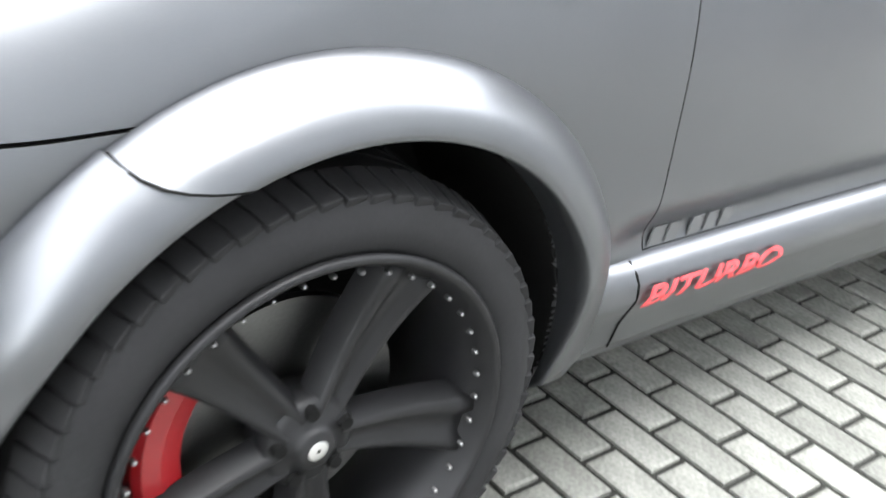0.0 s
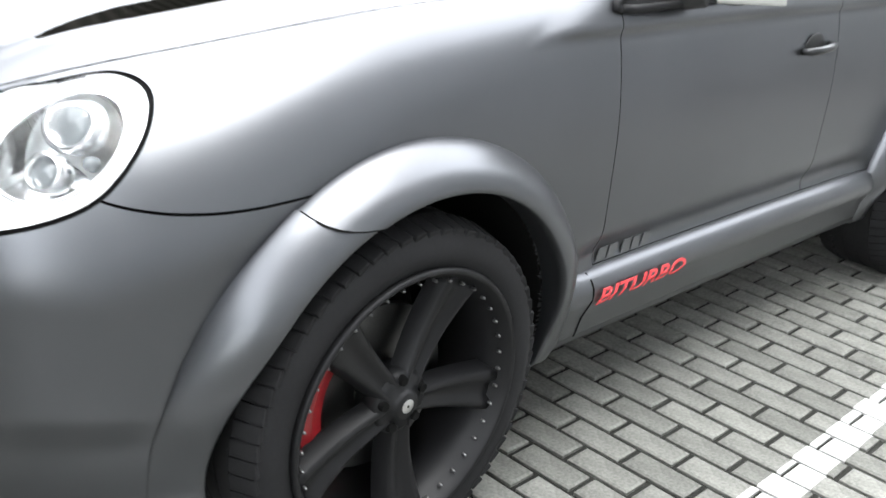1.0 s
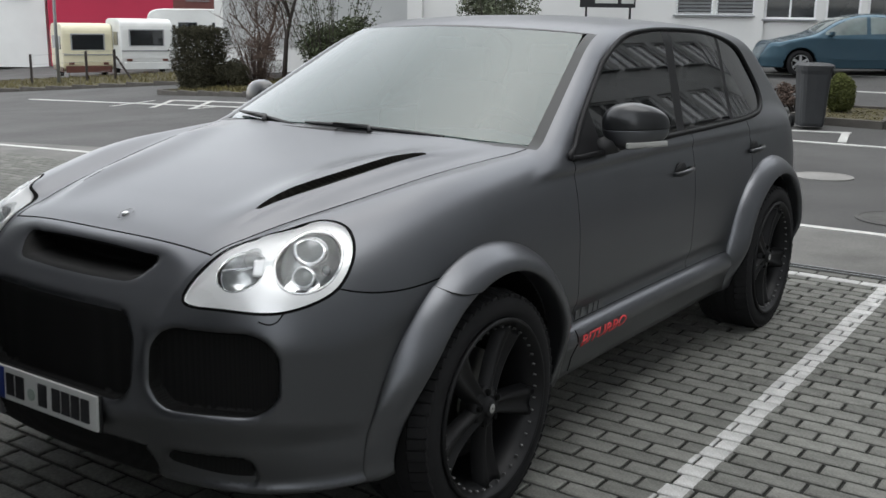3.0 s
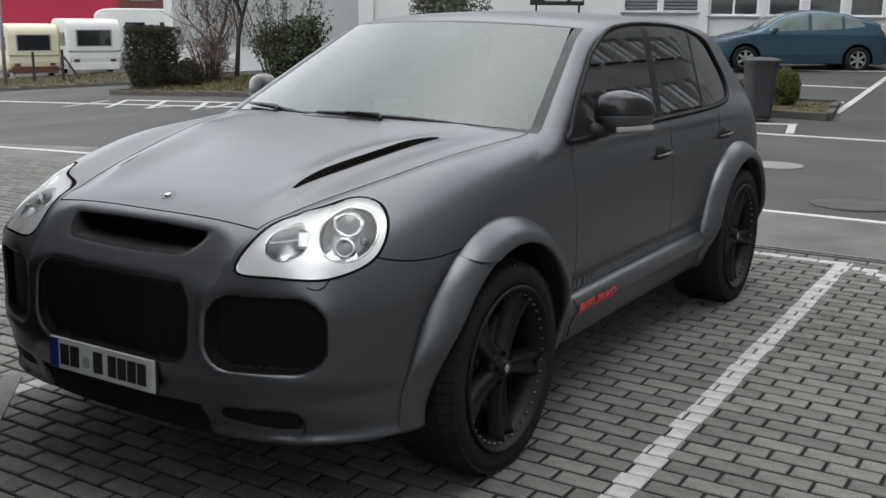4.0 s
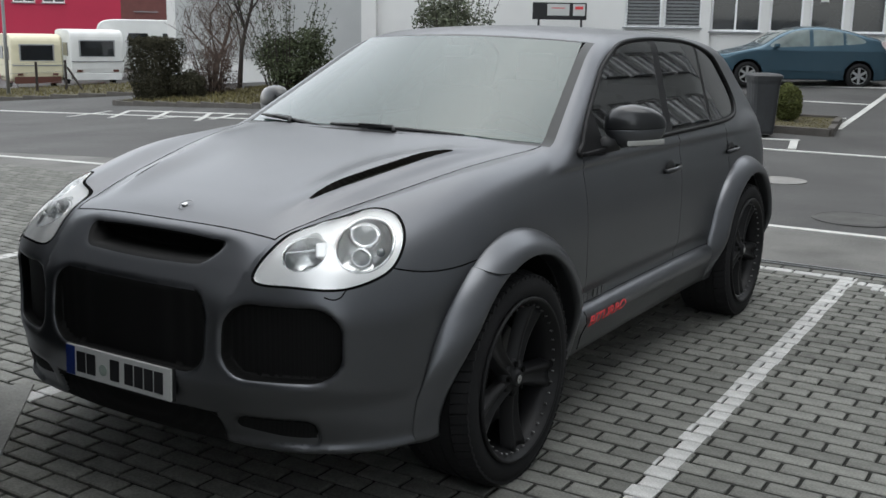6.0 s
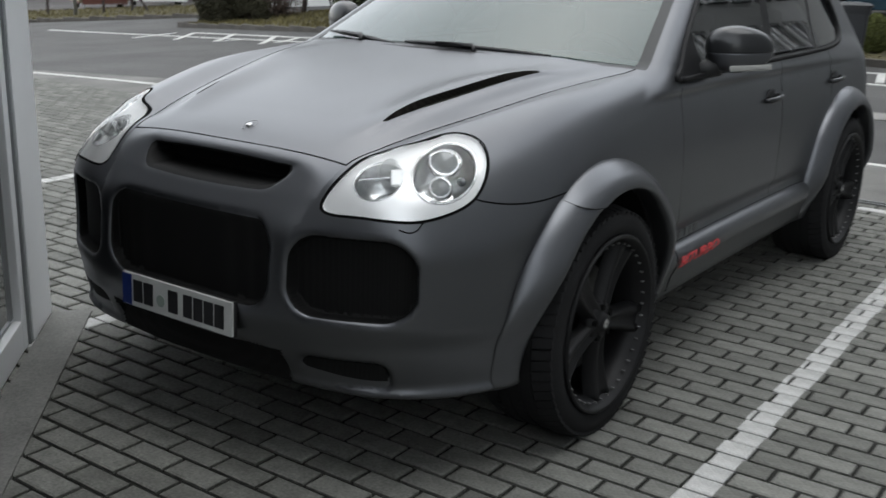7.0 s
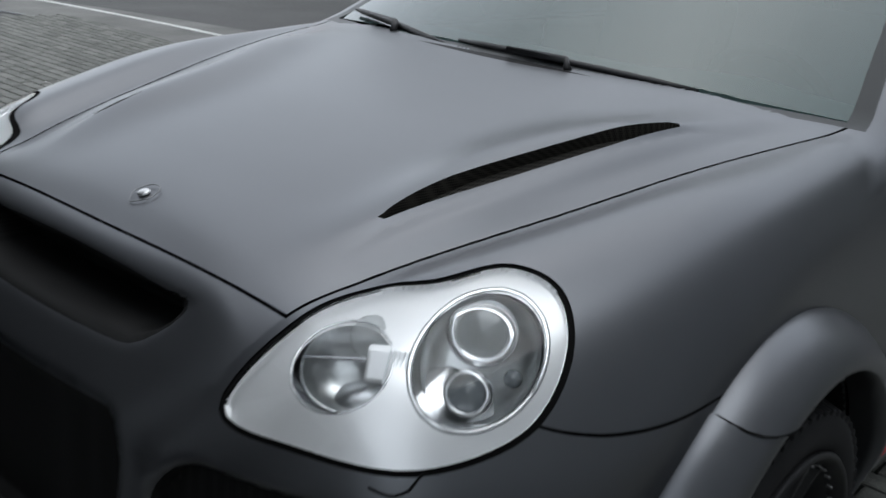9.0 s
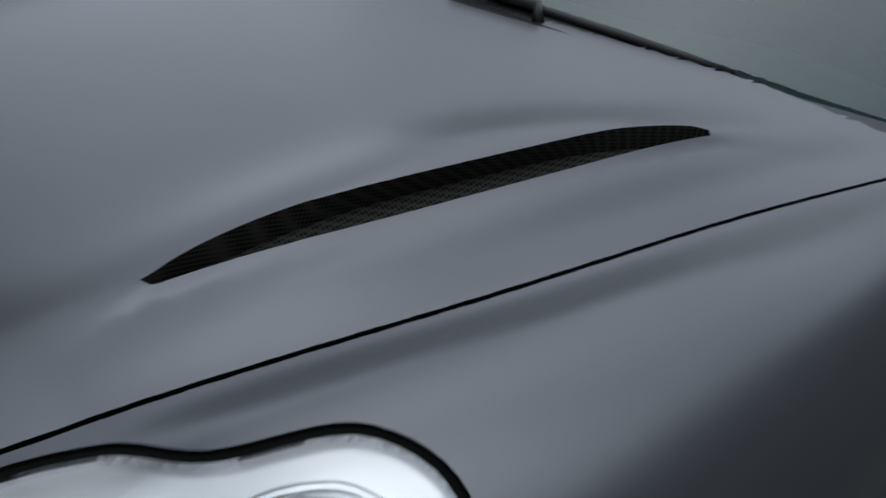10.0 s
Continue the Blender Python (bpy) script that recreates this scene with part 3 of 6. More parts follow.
panel[(at["lamp"] < 0) & ~in_pocket] = "lamp_seal"
panel[(at["lamp_rim"] < 0) & ~in_pocket] = "lamp"
panel[in_pocket] = "pocket"
panel[in_arch] = "liner"
panel[(mid[:, 2] < 0.2875) & (up < -0.8)] = "liner"

car = thing("sports_utility_car", "matte dark grey wide-bodied SUV parked on grey paving, black alloy wheels", "car")


def panel_half(kind):
    return compact(verts, tris[panel == kind], normal)


def add_panel(name, kind, mat, label="", depth=0.0, parent=None, mirror_join=False):
    v, t, n = panel_half(kind)
    if not len(t):
        return []
    made = []
    if kind == "windscreen":
        v[:, 1] = 0.425 + 0.345 * v[:, 0] ** 2 + (v[:, 2] - 1.222) / 0.487
        n = np.stack([0.336 * v[:, 0], np.full(len(v), -0.487), np.ones(len(v))], 1)
        n /= np.linalg.norm(n, axis=1, keepdims=True)
    if kind in ("front_glass", "rear_glass"):
        n = np.stack([np.ones(len(v)), 0.10 * np.maximum(v[:, 1] - 2.4, 0), 0.484 + 0.10 * (v[:, 2] - 1.35)], 1)
        n /= np.linalg.norm(n, axis=1, keepdims=True)
    if depth:
        v, t = sunk(v, t, n, depth)
        n = None
    m = np.array([-1, 1, 1])
    if mirror_join:
        sets = [both_sides(v, t, n) if n is not None else (*both_sides(v, t), None)]
    else:
        sets = [(v, t, n), (v * m, t[:, ::-1], None if n is None else n * m)]
    for a, b, c in sets:
        made.append(mesh_object(name, a, b, mat, parent or car, label, smooth=n is not None, normals=c))
    return made


add_panel("body_shell", "body", PAINT, mirror_join=True)
add_panel("hood", "hood", PAINT, mirror_join=True)
add_panel("bumper", "bumper", PAINT, mirror_join=True)
add_panel("fender", "fender", PAINT)
add_panel("front_door", "front_door", PAINT)
add_panel("rear_door", "rear_door", PAINT)
add_panel("panel_gap", "gap", SEAM, "dark recessed panel gap", depth=0.010, mirror_join=True)
add_panel("hood_vent", "vent", MESH, "dark recessed vent with mesh", depth=0.030)
add_panel("cowl_panel", "cowl", TRIM, "black cowl at the windscreen's foot", mirror_join=True)
add_panel("windscreen", "windscreen", WINDSCREEN, "clear windscreen reflecting the sky", mirror_join=True)
add_panel("windscreen_border", "screen_border", FRIT, "black windscreen border", mirror_join=True)
add_panel("window_seal", "glass_border", TRIM, "black window seal")
add_panel("front_window", "front_glass", SIDE_GLASS, "dark tinted side window")
add_panel("rear_window", "rear_glass", SIDE_GLASS, "dark tinted side window")
add_panel("intake_mesh", "pocket", INTAKE, "black mesh inside the nose openings", mirror_join=True)
add_panel("wheel_well", "liner", LINER, "black wheel well and underside", mirror_join=True)
add_panel("lamp_seal", "lamp_seal", SEAM, "black seal round the headlight", depth=0.004)
add_panel("lamp_housing", "lamp", CHROME, "bright headlight back wall", depth=0.100)
lamp_lenses = add_panel("headlight", "lamp", LAMP_GLASS, "clear headlight lens over bright reflectors")


# ================= wheels, flares, sills =================
RIVET = material("dull_steel_rivet", (0.24, 0.24, 0.24), rough=0.4, metal=1.0)


def tyre_mesh():
    w = 0.150
    prof = [(-w + 0.02, 0.300), (-w + 0.005, 0.318), (-w, 0.350), (-w + 0.012, 0.381), (-w + 0.035, WHEEL_R - 0.003), (-0.06, WHEEL_R), (0.06, WHEEL_R),
            (w - 0.035, WHEEL_R - 0.003), (w - 0.012, 0.381), (w, 0.350), (w - 0.005, 0.318), (w - 0.02, 0.300)]
    return lathe(prof, 96, "x", closed=False)


def build_wheel(at, mirrored):
    """One wheel: tyre with shoulder blocks, five twin-ribbed spokes, rivets on the lip, disc and caliper. Its face looks to +x."""
    wheel = new("wheel")
    wheel.parent = car
    wheel.matrix_basis = pose(*at, 0, 0, 180 if mirrored else 0)
    wheel["label"] = "five-spoke matte black wheel with low-profile tyre"
    v, f = tyre_mesh()
    tyre = mesh_object("tyre", v, f, RUBBER, wheel, smooth=True)
    # shoulder blocks, one small mesh of the tread
    bm = bmesh.new()
    for side in (-1, 1):
        for i in range(66):
            t = 2 * math.pi * i / 66
            box_into(bm, (0.066, 0.0335, 0.014), (0, 0, 0), pose(0, 0, 0, math.degrees(t) - 90) @ Matrix.Translation((side * 0.108, 0, WHEEL_R - 0.0055)) @ pose(0, 0, 0, 0, side * 14, side * 9), 0.003)
    for band in (-0.052, 0.0, 0.052):
        v2, f2 = lathe([(band - 0.020, WHEEL_R - 0.004), (band - 0.019, WHEEL_R + 0.004), (band + 0.019, WHEEL_R + 0.004), (band + 0.020, WHEEL_R - 0.004)], 72, "x", closed=True)
        made = [bm.verts.new(p) for p in v2]
        for q in f2:
            bm.faces.new([made[k] for k in q])
    part("tread", bm, RUBBER, tyre, "tread blocks and grooves")
    prof = [(0.150, 0.313), (0.158, 0.306), (0.152, 0.298), (0.135, 0.292), (0.120, 0.280), (0.085, 0.268), (-0.13, 0.262), (-0.13, 0.270), (0.07, 0.276), (0.12, 0.300)]
    v, f = lathe(prof, 72, "x", closed=True)
    rim = mesh_object("rim", v, f, RIM, wheel, smooth=True)
    rim.data.polygons.foreach_set("use_smooth", [True] * len(rim.data.polygons))
    # spokes
    for i in range(5):
        bm = bmesh.new()
        rows = []
        n = 9
        for k in range(n):
            s = k / (n - 1)
            r = 0.045 + s * 0.240
            half = 0.026 + 0.026 * s**1.4
            face = 0.118 + 0.010 * s - 0.020 * math.sin(math.pi * s) * 0.6
            thick = 0.045
            ring = [(-half - 0.010, face - thick), (-half, face - 0.006), (-half + 0.006, face), (-half * 0.55, face + 0.001), (-half * 0.28, face - 0.010),
                    (half * 0.28, face - 0.010), (half * 0.55, face + 0.001), (half - 0.006, face), (half, face - 0.006), (half + 0.010, face - thick)]
            rows.append([bm.verts.new((x, y, r)) for y, x in ring])
        for a, b in zip(rows, rows[1:]):
            for j in range(len(a) - 1):
                bm.faces.new((a[j], a[j + 1], b[j + 1], b[j]))
        bm.faces.new(rows[-1])
        bmesh.ops.recalc_face_normals(bm, faces=bm.faces)
        bmesh.ops.rotate(bm, verts=bm.verts, cent=(0, 0, 0), matrix=Matrix.Rotation(radians(72 * i + SPOKE_TURN), 3, "X"))
        sp = part("spoke", bm, RIM, wheel, smooth=False)
        sp.data.polygons.foreach_set("use_smooth", [True] * len(sp.data.polygons))
    v, f = lathe([(0.05, 0.0), (0.05, 0.075), (0.108, 0.072), (0.116, 0.060), (0.118, 0.034), (0.128, 0.032), (0.132, 0.026), (0.134, 0.0)], 40, "x", closed=False)
    hub = mesh_object("hub", v, f, RIM, wheel, smooth=True)
    v, f = lathe([(0.1335, 0.0), (0.1345, 0.014), (0.132, 0.017)], 24, "x", closed=False)
    mesh_object("hub_badge", v, f, STEEL, hub, "small bright centre badge", smooth=True)
    for i in range(5):
        t = radians(72 * i + 36 + SPOKE_TURN)
        v, f = lathe([(0.085, 0.0), (0.124, 0.0), (0.124, 0.010), (0.112, 0.012), (0.085, 0.012)], 12, "x", closed=False)
        v = [(a, b - 0.056 * math.sin(t), c + 0.056 * math.cos(t)) for a, b, c in v]
        mesh_object("wheel_bolt", v, f, SEAM, hub, smooth=False)
    rivet_v, rivet_f = lathe([(0.128, 0.0038), (0.136, 0.0038), (0.139, 0.0026), (0.140, 0.0)], 8, "x", closed=False)
    rivet_mesh = None
    for i in range(40):
        t = 2 * math.pi * i / 40
        if rivet_mesh is None:
            ob = mesh_object("rivet", rivet_v, rivet_f, RIVET, rim, smooth=True)
            rivet_mesh = ob.data
        else:
            ob = new("rivet", rivet_mesh)
            ob.parent = rim
        ob.matrix_basis = pose(0, 0.279 * math.cos(t), 0.279 * math.sin(t))
    v, f = lathe([(0.015, 0.06), (0.03, 0.06), (0.03, 0.190), (0.015, 0.190)], 64, "x", closed=True)
    mesh_object("brake_disc", v, f, DISC, wheel, "steel brake disc", smooth=False)
    front = 172 if not mirrored else 8
    ring = [(0.002, 0.170), (0.002, 0.230), (0.014, 0.240), (0.058, 0.240), (0.070, 0.230), (0.072, 0.204), (0.060, 0.172), (0.030, 0.168)]
    v, f = lathe(ring, 14, "x", closed=True, start=radians(front - 31), sweep=radians(62))
    mesh_object("brake_caliper", v, f, RED, wheel, "red brake caliper")
    return wheel


SPOKE_TURN = -30.0
TRACK_X = 0.908
wheels = [build_wheel((sx * TRACK_X, y, HUB_Z), sx < 0) for y in (0.0, BASE) for sx in (1, -1)]


def flare(y0, lo, hi, name, lip_out, steps=40, outer=0.104, skew_lo=0.0, skew_hi=0.0, fade_lo=None, fade_hi=None, rear_grow=0.0):
    """A wheel-arch flare from one angle to another, blended into the body's side; skew: how far the lip's end lies past the outer edge's."""
    rows = []
    prof = [(0.0, -0.010), (0.0, 0.06), (0.03, 0.18), (0.10, 0.34), (0.25, 0.56), (0.42, 0.76), (0.58, 0.89), (0.74, 0.965), (0.88, 0.995), (0.96, 0.99), (1.0, 0.95), (1.0, 0.60), (0.99, 0.1)]
    for i in range(steps):
        row = []
        for q, h in prof:
            bend = q * q
            t = radians(lo + skew_lo * bend + (hi + skew_hi * bend - lo - skew_lo * bend) * i / (steps - 1))
            deg = math.degrees(t)
            fade = 1.0
            if fade_hi:
                fade *= 1 - 0.85 * float(step(np.array(deg), *fade_hi))
            if fade_lo:
                fade *= 1 - 0.70 * float(step(np.array(-deg), *fade_lo))
            ro = ARCH_R + outer + rear_grow * float(1 - step(np.array(deg), 25.0, 85.0))
            r = ro + (ARCH_R - 0.006 - ro) * q
            y, z = y0 + ARCH_DY + r * math.cos(t), max(ARCH_Z + r * math.sin(t), 0.286)
            row.append((lip_out * h * fade + 0.002, y, z))
        rows.append(row)
    n = len(prof)
    v = np.array(rows).reshape(-1, 3)
    v[:, 0] += side_x(v[:, 1], v[:, 2])
    f = [(i * n + j, i * n + j + 1, (i + 1) * n + j + 1, (i + 1) * n + j) for i in range(steps - 1) for j in range(n - 1)]
    for sx in (1, -1):
        mesh_object(name, v * np.array([sx, 1, 1]), [q if sx < 0 else q[::-1] for q in f], PAINT, car, smooth=True)
    if name == "fender_flare":
        end = v[-n:]
        for sx in (1, -1):
            strip, k = [], n - 2
            for x, y, z in end[1 : k + 1]:
                strip += [(sx * (x + 0.0012), y - 0.0030, z - 0.0012), (sx * (x + 0.0012), y + 0.0018, z + 0.0012), (sx * (x - 0.004), y, z)]
            quads_ = [(3 * i + a, 3 * i + (a + 1) % 3, 3 * i + 3 + (a + 1) % 3, 3 * i + 3 + a) for i in range(k - 1) for a in range(3)]
            mesh_object("flare_gap", strip, quads_, SEAM, car, "dark gap between the flares")


flare(0.0, -13, 121.85, "fender_flare", 0.095, outer=0.082, skew_hi=-12.0, fade_lo=(-30, 12), rear_grow=0.022)
flare(0.0, 122.1, 192, "bumper_flare", 0.088, outer=0.086, skew_lo=-12.0, fade_hi=(140, 185))
flare(BASE, -10, 190, "rear_flare", 0.082, steps=56, outer=0.088, fade_lo=(-20, 12), fade_hi=(160, 192))


def sill_skirt():
    """The side skirt between the wheels: a rounded step under the doors."""
    rows = []
    prof = [(0.0, 0.502), (0.018, 0.494), (0.032, 0.470), (0.036, 0.440), (0.026, 0.412), (0.014, 0.378), (0.010, 0.33), (0.004, 0.300), (-0.05, 0.292)]
    ys = np.linspace(0.52, 2.42, 40)
    for y in ys:
        e = float(step(y, 0.50, 0.62) * (1 - step(y, 2.30, 2.45)))
        rows.append([(float(side_x(y, z)) + o * (0.35 + 0.65 * e) + 0.001, y, z) for o, z in prof])
    n = len(prof)
    v = np.array(rows).reshape(-1, 3)
    f = [(i * n + j, i * n + j + 1, (i + 1) * n + j + 1, (i + 1) * n + j) for i in range(len(ys) - 1) for j in range(n - 1)]
    for sx in (1, -1):
        mesh_object("side_skirt", v * np.array([sx, 1, 1]), [q if sx > 0 else q[::-1] for q in f], PAINT, car, smooth=True)


sill_skirt()


# ================= lamps, mirrors, trim =================
def on_shell(p, d, reach=0.4):
    """The first place on the shell from a point along a direction."""
    d = Vector(d).normalized()
    lo, hi = 0.0, reach
    n = 160
    for i in range(1, n + 1):
        q = Vector(p) + d * (reach * i / n)
        if float(shell(np.array(abs(q.x)), np.array(q.y), np.array(q.z))) < 0:
            lo, hi = reach * (i - 1) / n, reach * i / n
            break
    return Vector(p) + d * ((lo + hi) / 2)


def tube(points, radius, sides=8):
    """Verts and faces of a round bar through the points."""
    pts = [Vector(p) for p in points]
    verts_, faces_ = [], []
    for i, p in enumerate(pts):
        t = (pts[min(i + 1, len(pts) - 1)] - pts[max(i - 1, 0)]).normalized()
        a = t.orthogonal().normalized() if i == 0 else (last - t * last.dot(t)).normalized()
        last = a
        b = t.cross(a)
        r = radius[i] if isinstance(radius, (list, tuple)) else radius
        verts_ += [p + (a * math.cos(2 * math.pi * k / sides) + b * math.sin(2 * math.pi * k / sides)) * r for k in range(sides)]
    for i in range(len(pts) - 1):
        for k in range(sides):
            q = (k + 1) % sides
            faces_.append((i * sides + k, i * sides + q, (i + 1) * sides + q, (i + 1) * sides + k))
    faces_ += [tuple(range(sides))[::-1], tuple(range((len(pts) - 1) * sides, len(pts) * sides))]
    return verts_, faces_


def facing(at, n, up=(0, 0, 1)):
    """A pose whose z axis looks along n."""
    z = Vector(n).normalized()
    x = Vector(up).cross(z).normalized()
    y = z.cross(x)
    return Matrix.Translation(at) @ Matrix((x, y, z)).transposed().to_4x4()


def tucked(points, depth=0.006):
    """The points, those that stand too near the shell let in under it."""
    p = np.array([tuple(q) for q in points], float)
    side = np.array([1.0, 1.0, 1.0]) * np.where(p[:, :1] < 0, np.array([[-1.0, 1, 1]]), 1.0)
    q = p * side
    for _ in range(2):
        val, g = gradient(car_field, q)
        size = np.maximum(np.linalg.norm(g, axis=1), 1e-4)
        over = np.clip(val / size + depth, 0, 0.05)
        q = q - g / size[:, None] * over[:, None]
    return [Vector(r) for r in q * side]


LAMP_WELLS = (((0.747, -0.552, 0.945), 0.089, 0.108, -20), ((0.600, -0.676, 0.914), 0.076, 0.066, 20))
LAMP_AXIS = Vector((0.42, -0.80, 0.42)).normalized()
LAMP_RIGHT = Vector((0, 0, 1)).cross(LAMP_AXIS).normalized()
LAMP_HIGH = LAMP_AXIS.cross(LAMP_RIGHT)


def lamp_dish():
    """The bright dish under each lens, let in by its rim, open over the wells of the main lamp and of the indicator, with a rim round each well."""
    v, t, n = panel_half("lamp")

    def over(q):
        best = np.full(len(q), 9.0)
        for at_, ru, rv, turn in LAMP_WELLS:
            d = q - np.array(at_)
            a, b = d @ np.array(LAMP_RIGHT), d @ np.array(LAMP_HIGH)
            c, s = math.cos(radians(turn)), math.sin(radians(turn))
            best = np.minimum(best, np.hypot((a * c + b * s) / ru, (b * c - a * s) / rv) - 1)
        return best

    v, t = split_triangles(v, t, over(v))
    _, g = gradient(car_field, v)
    n = g / np.maximum(np.linalg.norm(g, axis=1, keepdims=True), 1e-9)
    full_v, full_t = sunk(v, t, n, 0.009)
    k, floor_n = len(v), len(t)
    keep = np.ones(len(full_t), bool)
    keep[:floor_n] = over(v[t].mean(1)) > 0
    full_t = full_t[keep]
    is_wall = (full_t < k).any(1)
    for sx in (1, -1):
        m = np.array([sx, 1, 1])
        flip = slice(None) if sx > 0 else slice(None, None, -1)
        mesh_object("lamp_dish", full_v * m, full_t[~is_wall][:, flip], SILVER, car, "bright satin silver headlight dish", normals=np.concatenate([n, n]) * m)
        mesh_object("lamp_wall", full_v * m, full_t[is_wall][:, flip], SILVER, car)
        for name, (at_, ru, rv, turn) in zip(("bezel_ring", "indicator_rim"), LAMP_WELLS):
            pts = []
            c, s = math.cos(radians(turn)), math.sin(radians(turn))
            for i in range(49):
                w = 2 * math.pi * i / 48
                a, b = ru * math.cos(w), rv * math.sin(w)
                q = Vector(at_) + LAMP_RIGHT * (a * c - b * s) + LAMP_HIGH * (a * s + b * c) + LAMP_AXIS * 0.15
                q = on_shell(q, -LAMP_AXIS, 0.35) - LAMP_AXIS * 0.012
                pts.append((sx * q.x, q.y, q.z))
            vv, ff = tube(pts, 0.005 if name == "bezel_ring" else 0.0026, 8)
            mesh_object(name, tucked(vv), ff, CHROME, car, "bright rim in the headlight", smooth=True)


lamp_dish()
BOWL = material("grey_lamp_reflector", (0.74, 0.76, 0.76), rough=0.28, metal=0.9, blotch=0.25, blotch_scale=26)


def lamp_inside(sx, parent):
    """Bezels, projectors and the indicator bowl behind one lens."""
    mirror = Matrix.Diagonal((sx, 1, 1, 1))

    def add(name, profile, at, mat, label="", stretch=(1, 1), steps=40, closed=False, tilt=0.0, out=0.0, under=None):
        if under:
            at = on_shell(Vector(at) + LAMP_AXIS * 0.15, -LAMP_AXIS, 0.35) - LAMP_AXIS * under
        v, f = lathe(profile, steps, "z", closed=closed)
        m = facing(Vector(at) + LAMP_AXIS.normalized() * out, LAMP_AXIS) @ pose(0, 0, 0, 0, 0, tilt) @ Matrix.Diagonal((stretch[0], stretch[1], 1, 1))
        v = tucked([mirror @ (m @ Vector(p)) for p in v])
        if sx < 0:
            f = [q[::-1] for q in f]
        return mesh_object(name, v, f, mat, parent, label, smooth=True)

    add("reflector_bowl", [(-0.034, 0.0), (-0.034, 0.05), (-0.026, 0.083), (0.0, 0.092)], (0.742, -0.556, 0.946), BOWL, "grey reflector bowl", stretch=(0.94, 1.10), tilt=-20)
    add("projector_ring", [(-0.030, 0.032), (0.011, 0.036), (0.017, 0.044), (0.012, 0.052), (-0.030, 0.050)], (0.736, -0.543, 0.982), CHROME, "chrome ring of the main projector", under=0.026)
    add("projector_glass", [(0.012, 0.0), (0.010, 0.02), (0.002, 0.036), (-0.008, 0.042)], (0.736, -0.543, 0.982), PROJECTOR, "dark projector lens", under=0.026)
    add("lower_ring", [(-0.030, 0.022), (0.010, 0.026), (0.014, 0.030), (0.010, 0.034), (-0.030, 0.033)], (0.757, -0.584, 0.904), CHROME, under=0.030)
    add("lower_glass", [(0.008, 0.0), (0.006, 0.012), (0.0, 0.022), (-0.006, 0.027)], (0.757, -0.584, 0.904), PROJECTOR, under=0.030)
    add("marker_bulb", [(-0.01, 0.014), (0.004, 0.012), (0.010, 0.007), (0.012, 0.0)], (0.796, -0.540, 0.928), PROJECTOR, steps=16, under=0.030)
    add("indicator_bowl", [(-0.034, 0.0), (-0.030, 0.034), (-0.016, 0.062), (0.004, 0.074), (0.010, 0.077), (0.004, 0.081), (-0.02, 0.081)], (0.600, -0.676, 0.912), BOWL, "grey indicator bowl with bright rim", stretch=(1.0, 0.86), tilt=20)
    add("indicator_bulb", [(0.026, 0.0), (0.023, 0.016), (0.012, 0.028), (-0.004, 0.034), (-0.016, 0.034)], on_shell(Vector((0.612, -0.648, 0.957)) + LAMP_AXIS * 0.15, -LAMP_AXIS, 0.35) - LAMP_AXIS * 0.034, BULB_GLASS, "clear round indicator bulb cover", steps=28)
    bm = bmesh.new()
    box_into(bm, (0.130, 0.005, 0.016), (0, 0, 0), mirror @ facing(on_shell(Vector((0.600, -0.676, 0.926)) + LAMP_AXIS * 0.15, -LAMP_AXIS, 0.35) - LAMP_AXIS * 0.034, LAMP_AXIS) @ pose(0, 0, 0, 0, 0, 8), 0.002)
    for vert, at in zip(bm.verts, tucked([w.co for w in bm.verts])):
        vert.co = at
    part("indicator_shelf", bm, CHROME, parent, "bright shelf across the indicator bowl")
    ledge = on_shell(Vector((0.660, -0.632, 0.925)) + LAMP_AXIS * 0.15, -LAMP_AXIS, 0.35) - LAMP_AXIS * 0.014
    bm = bmesh.new()
    box_into(bm, (0.056, 0.058, 0.014), (0, 0, 0), mirror @ facing(ledge - LAMP_RIGHT * 0.012, LAMP_AXIS) @ pose(0, 0, 0, 0, 0, 4), 0.006)
    for vert, at in zip(bm.verts, tucked([w.co for w in bm.verts])):
        vert.co = at
    part("divider_block", bm, SILVER, parent, "white divider block")
    bm = bmesh.new()
    for k in range(5):
        box_into(bm, (0.003, 0.056, 0.006), (0, 0, 0), mirror @ facing(ledge, LAMP_AXIS) @ Matrix.Translation((0.0065 * (k - 2) + 0.006, 0, 0.008)))
    for vert, at in zip(bm.verts, tucked([w.co for w in bm.verts], 0.002)):
        vert.co = at
    part("ribbed_divider", bm, BOWL, parent, "ribbed chrome divider")


for lens, side in zip(lamp_lenses, (1, -1)):
    lamp_inside(side, lens)
    lens.visible_shadow = False

# washer flap under the lamp
for sx in (1, -1):
    pts = []
    for k in range(9):
        s = k / 8
        u = 0.730 + 0.085 * s
        w = 0.824 - 0.008 * math.sin(math.pi * min(1.0, s * 1.25)) + 0.026 * max(0, s - 0.72) / 0.28
        q = on_shell((u + 0.18, -1.05, w), (-0.18, 0.30, 0.0), 0.9)
        pts.append((sx * (q.x + 0.0008), q.y - 0.0016, q.z + 0.0004))
    v, f = tube(pts, 0.0022, 5)
    mesh_object("washer_flap_gap", v, f, SEAM, car)


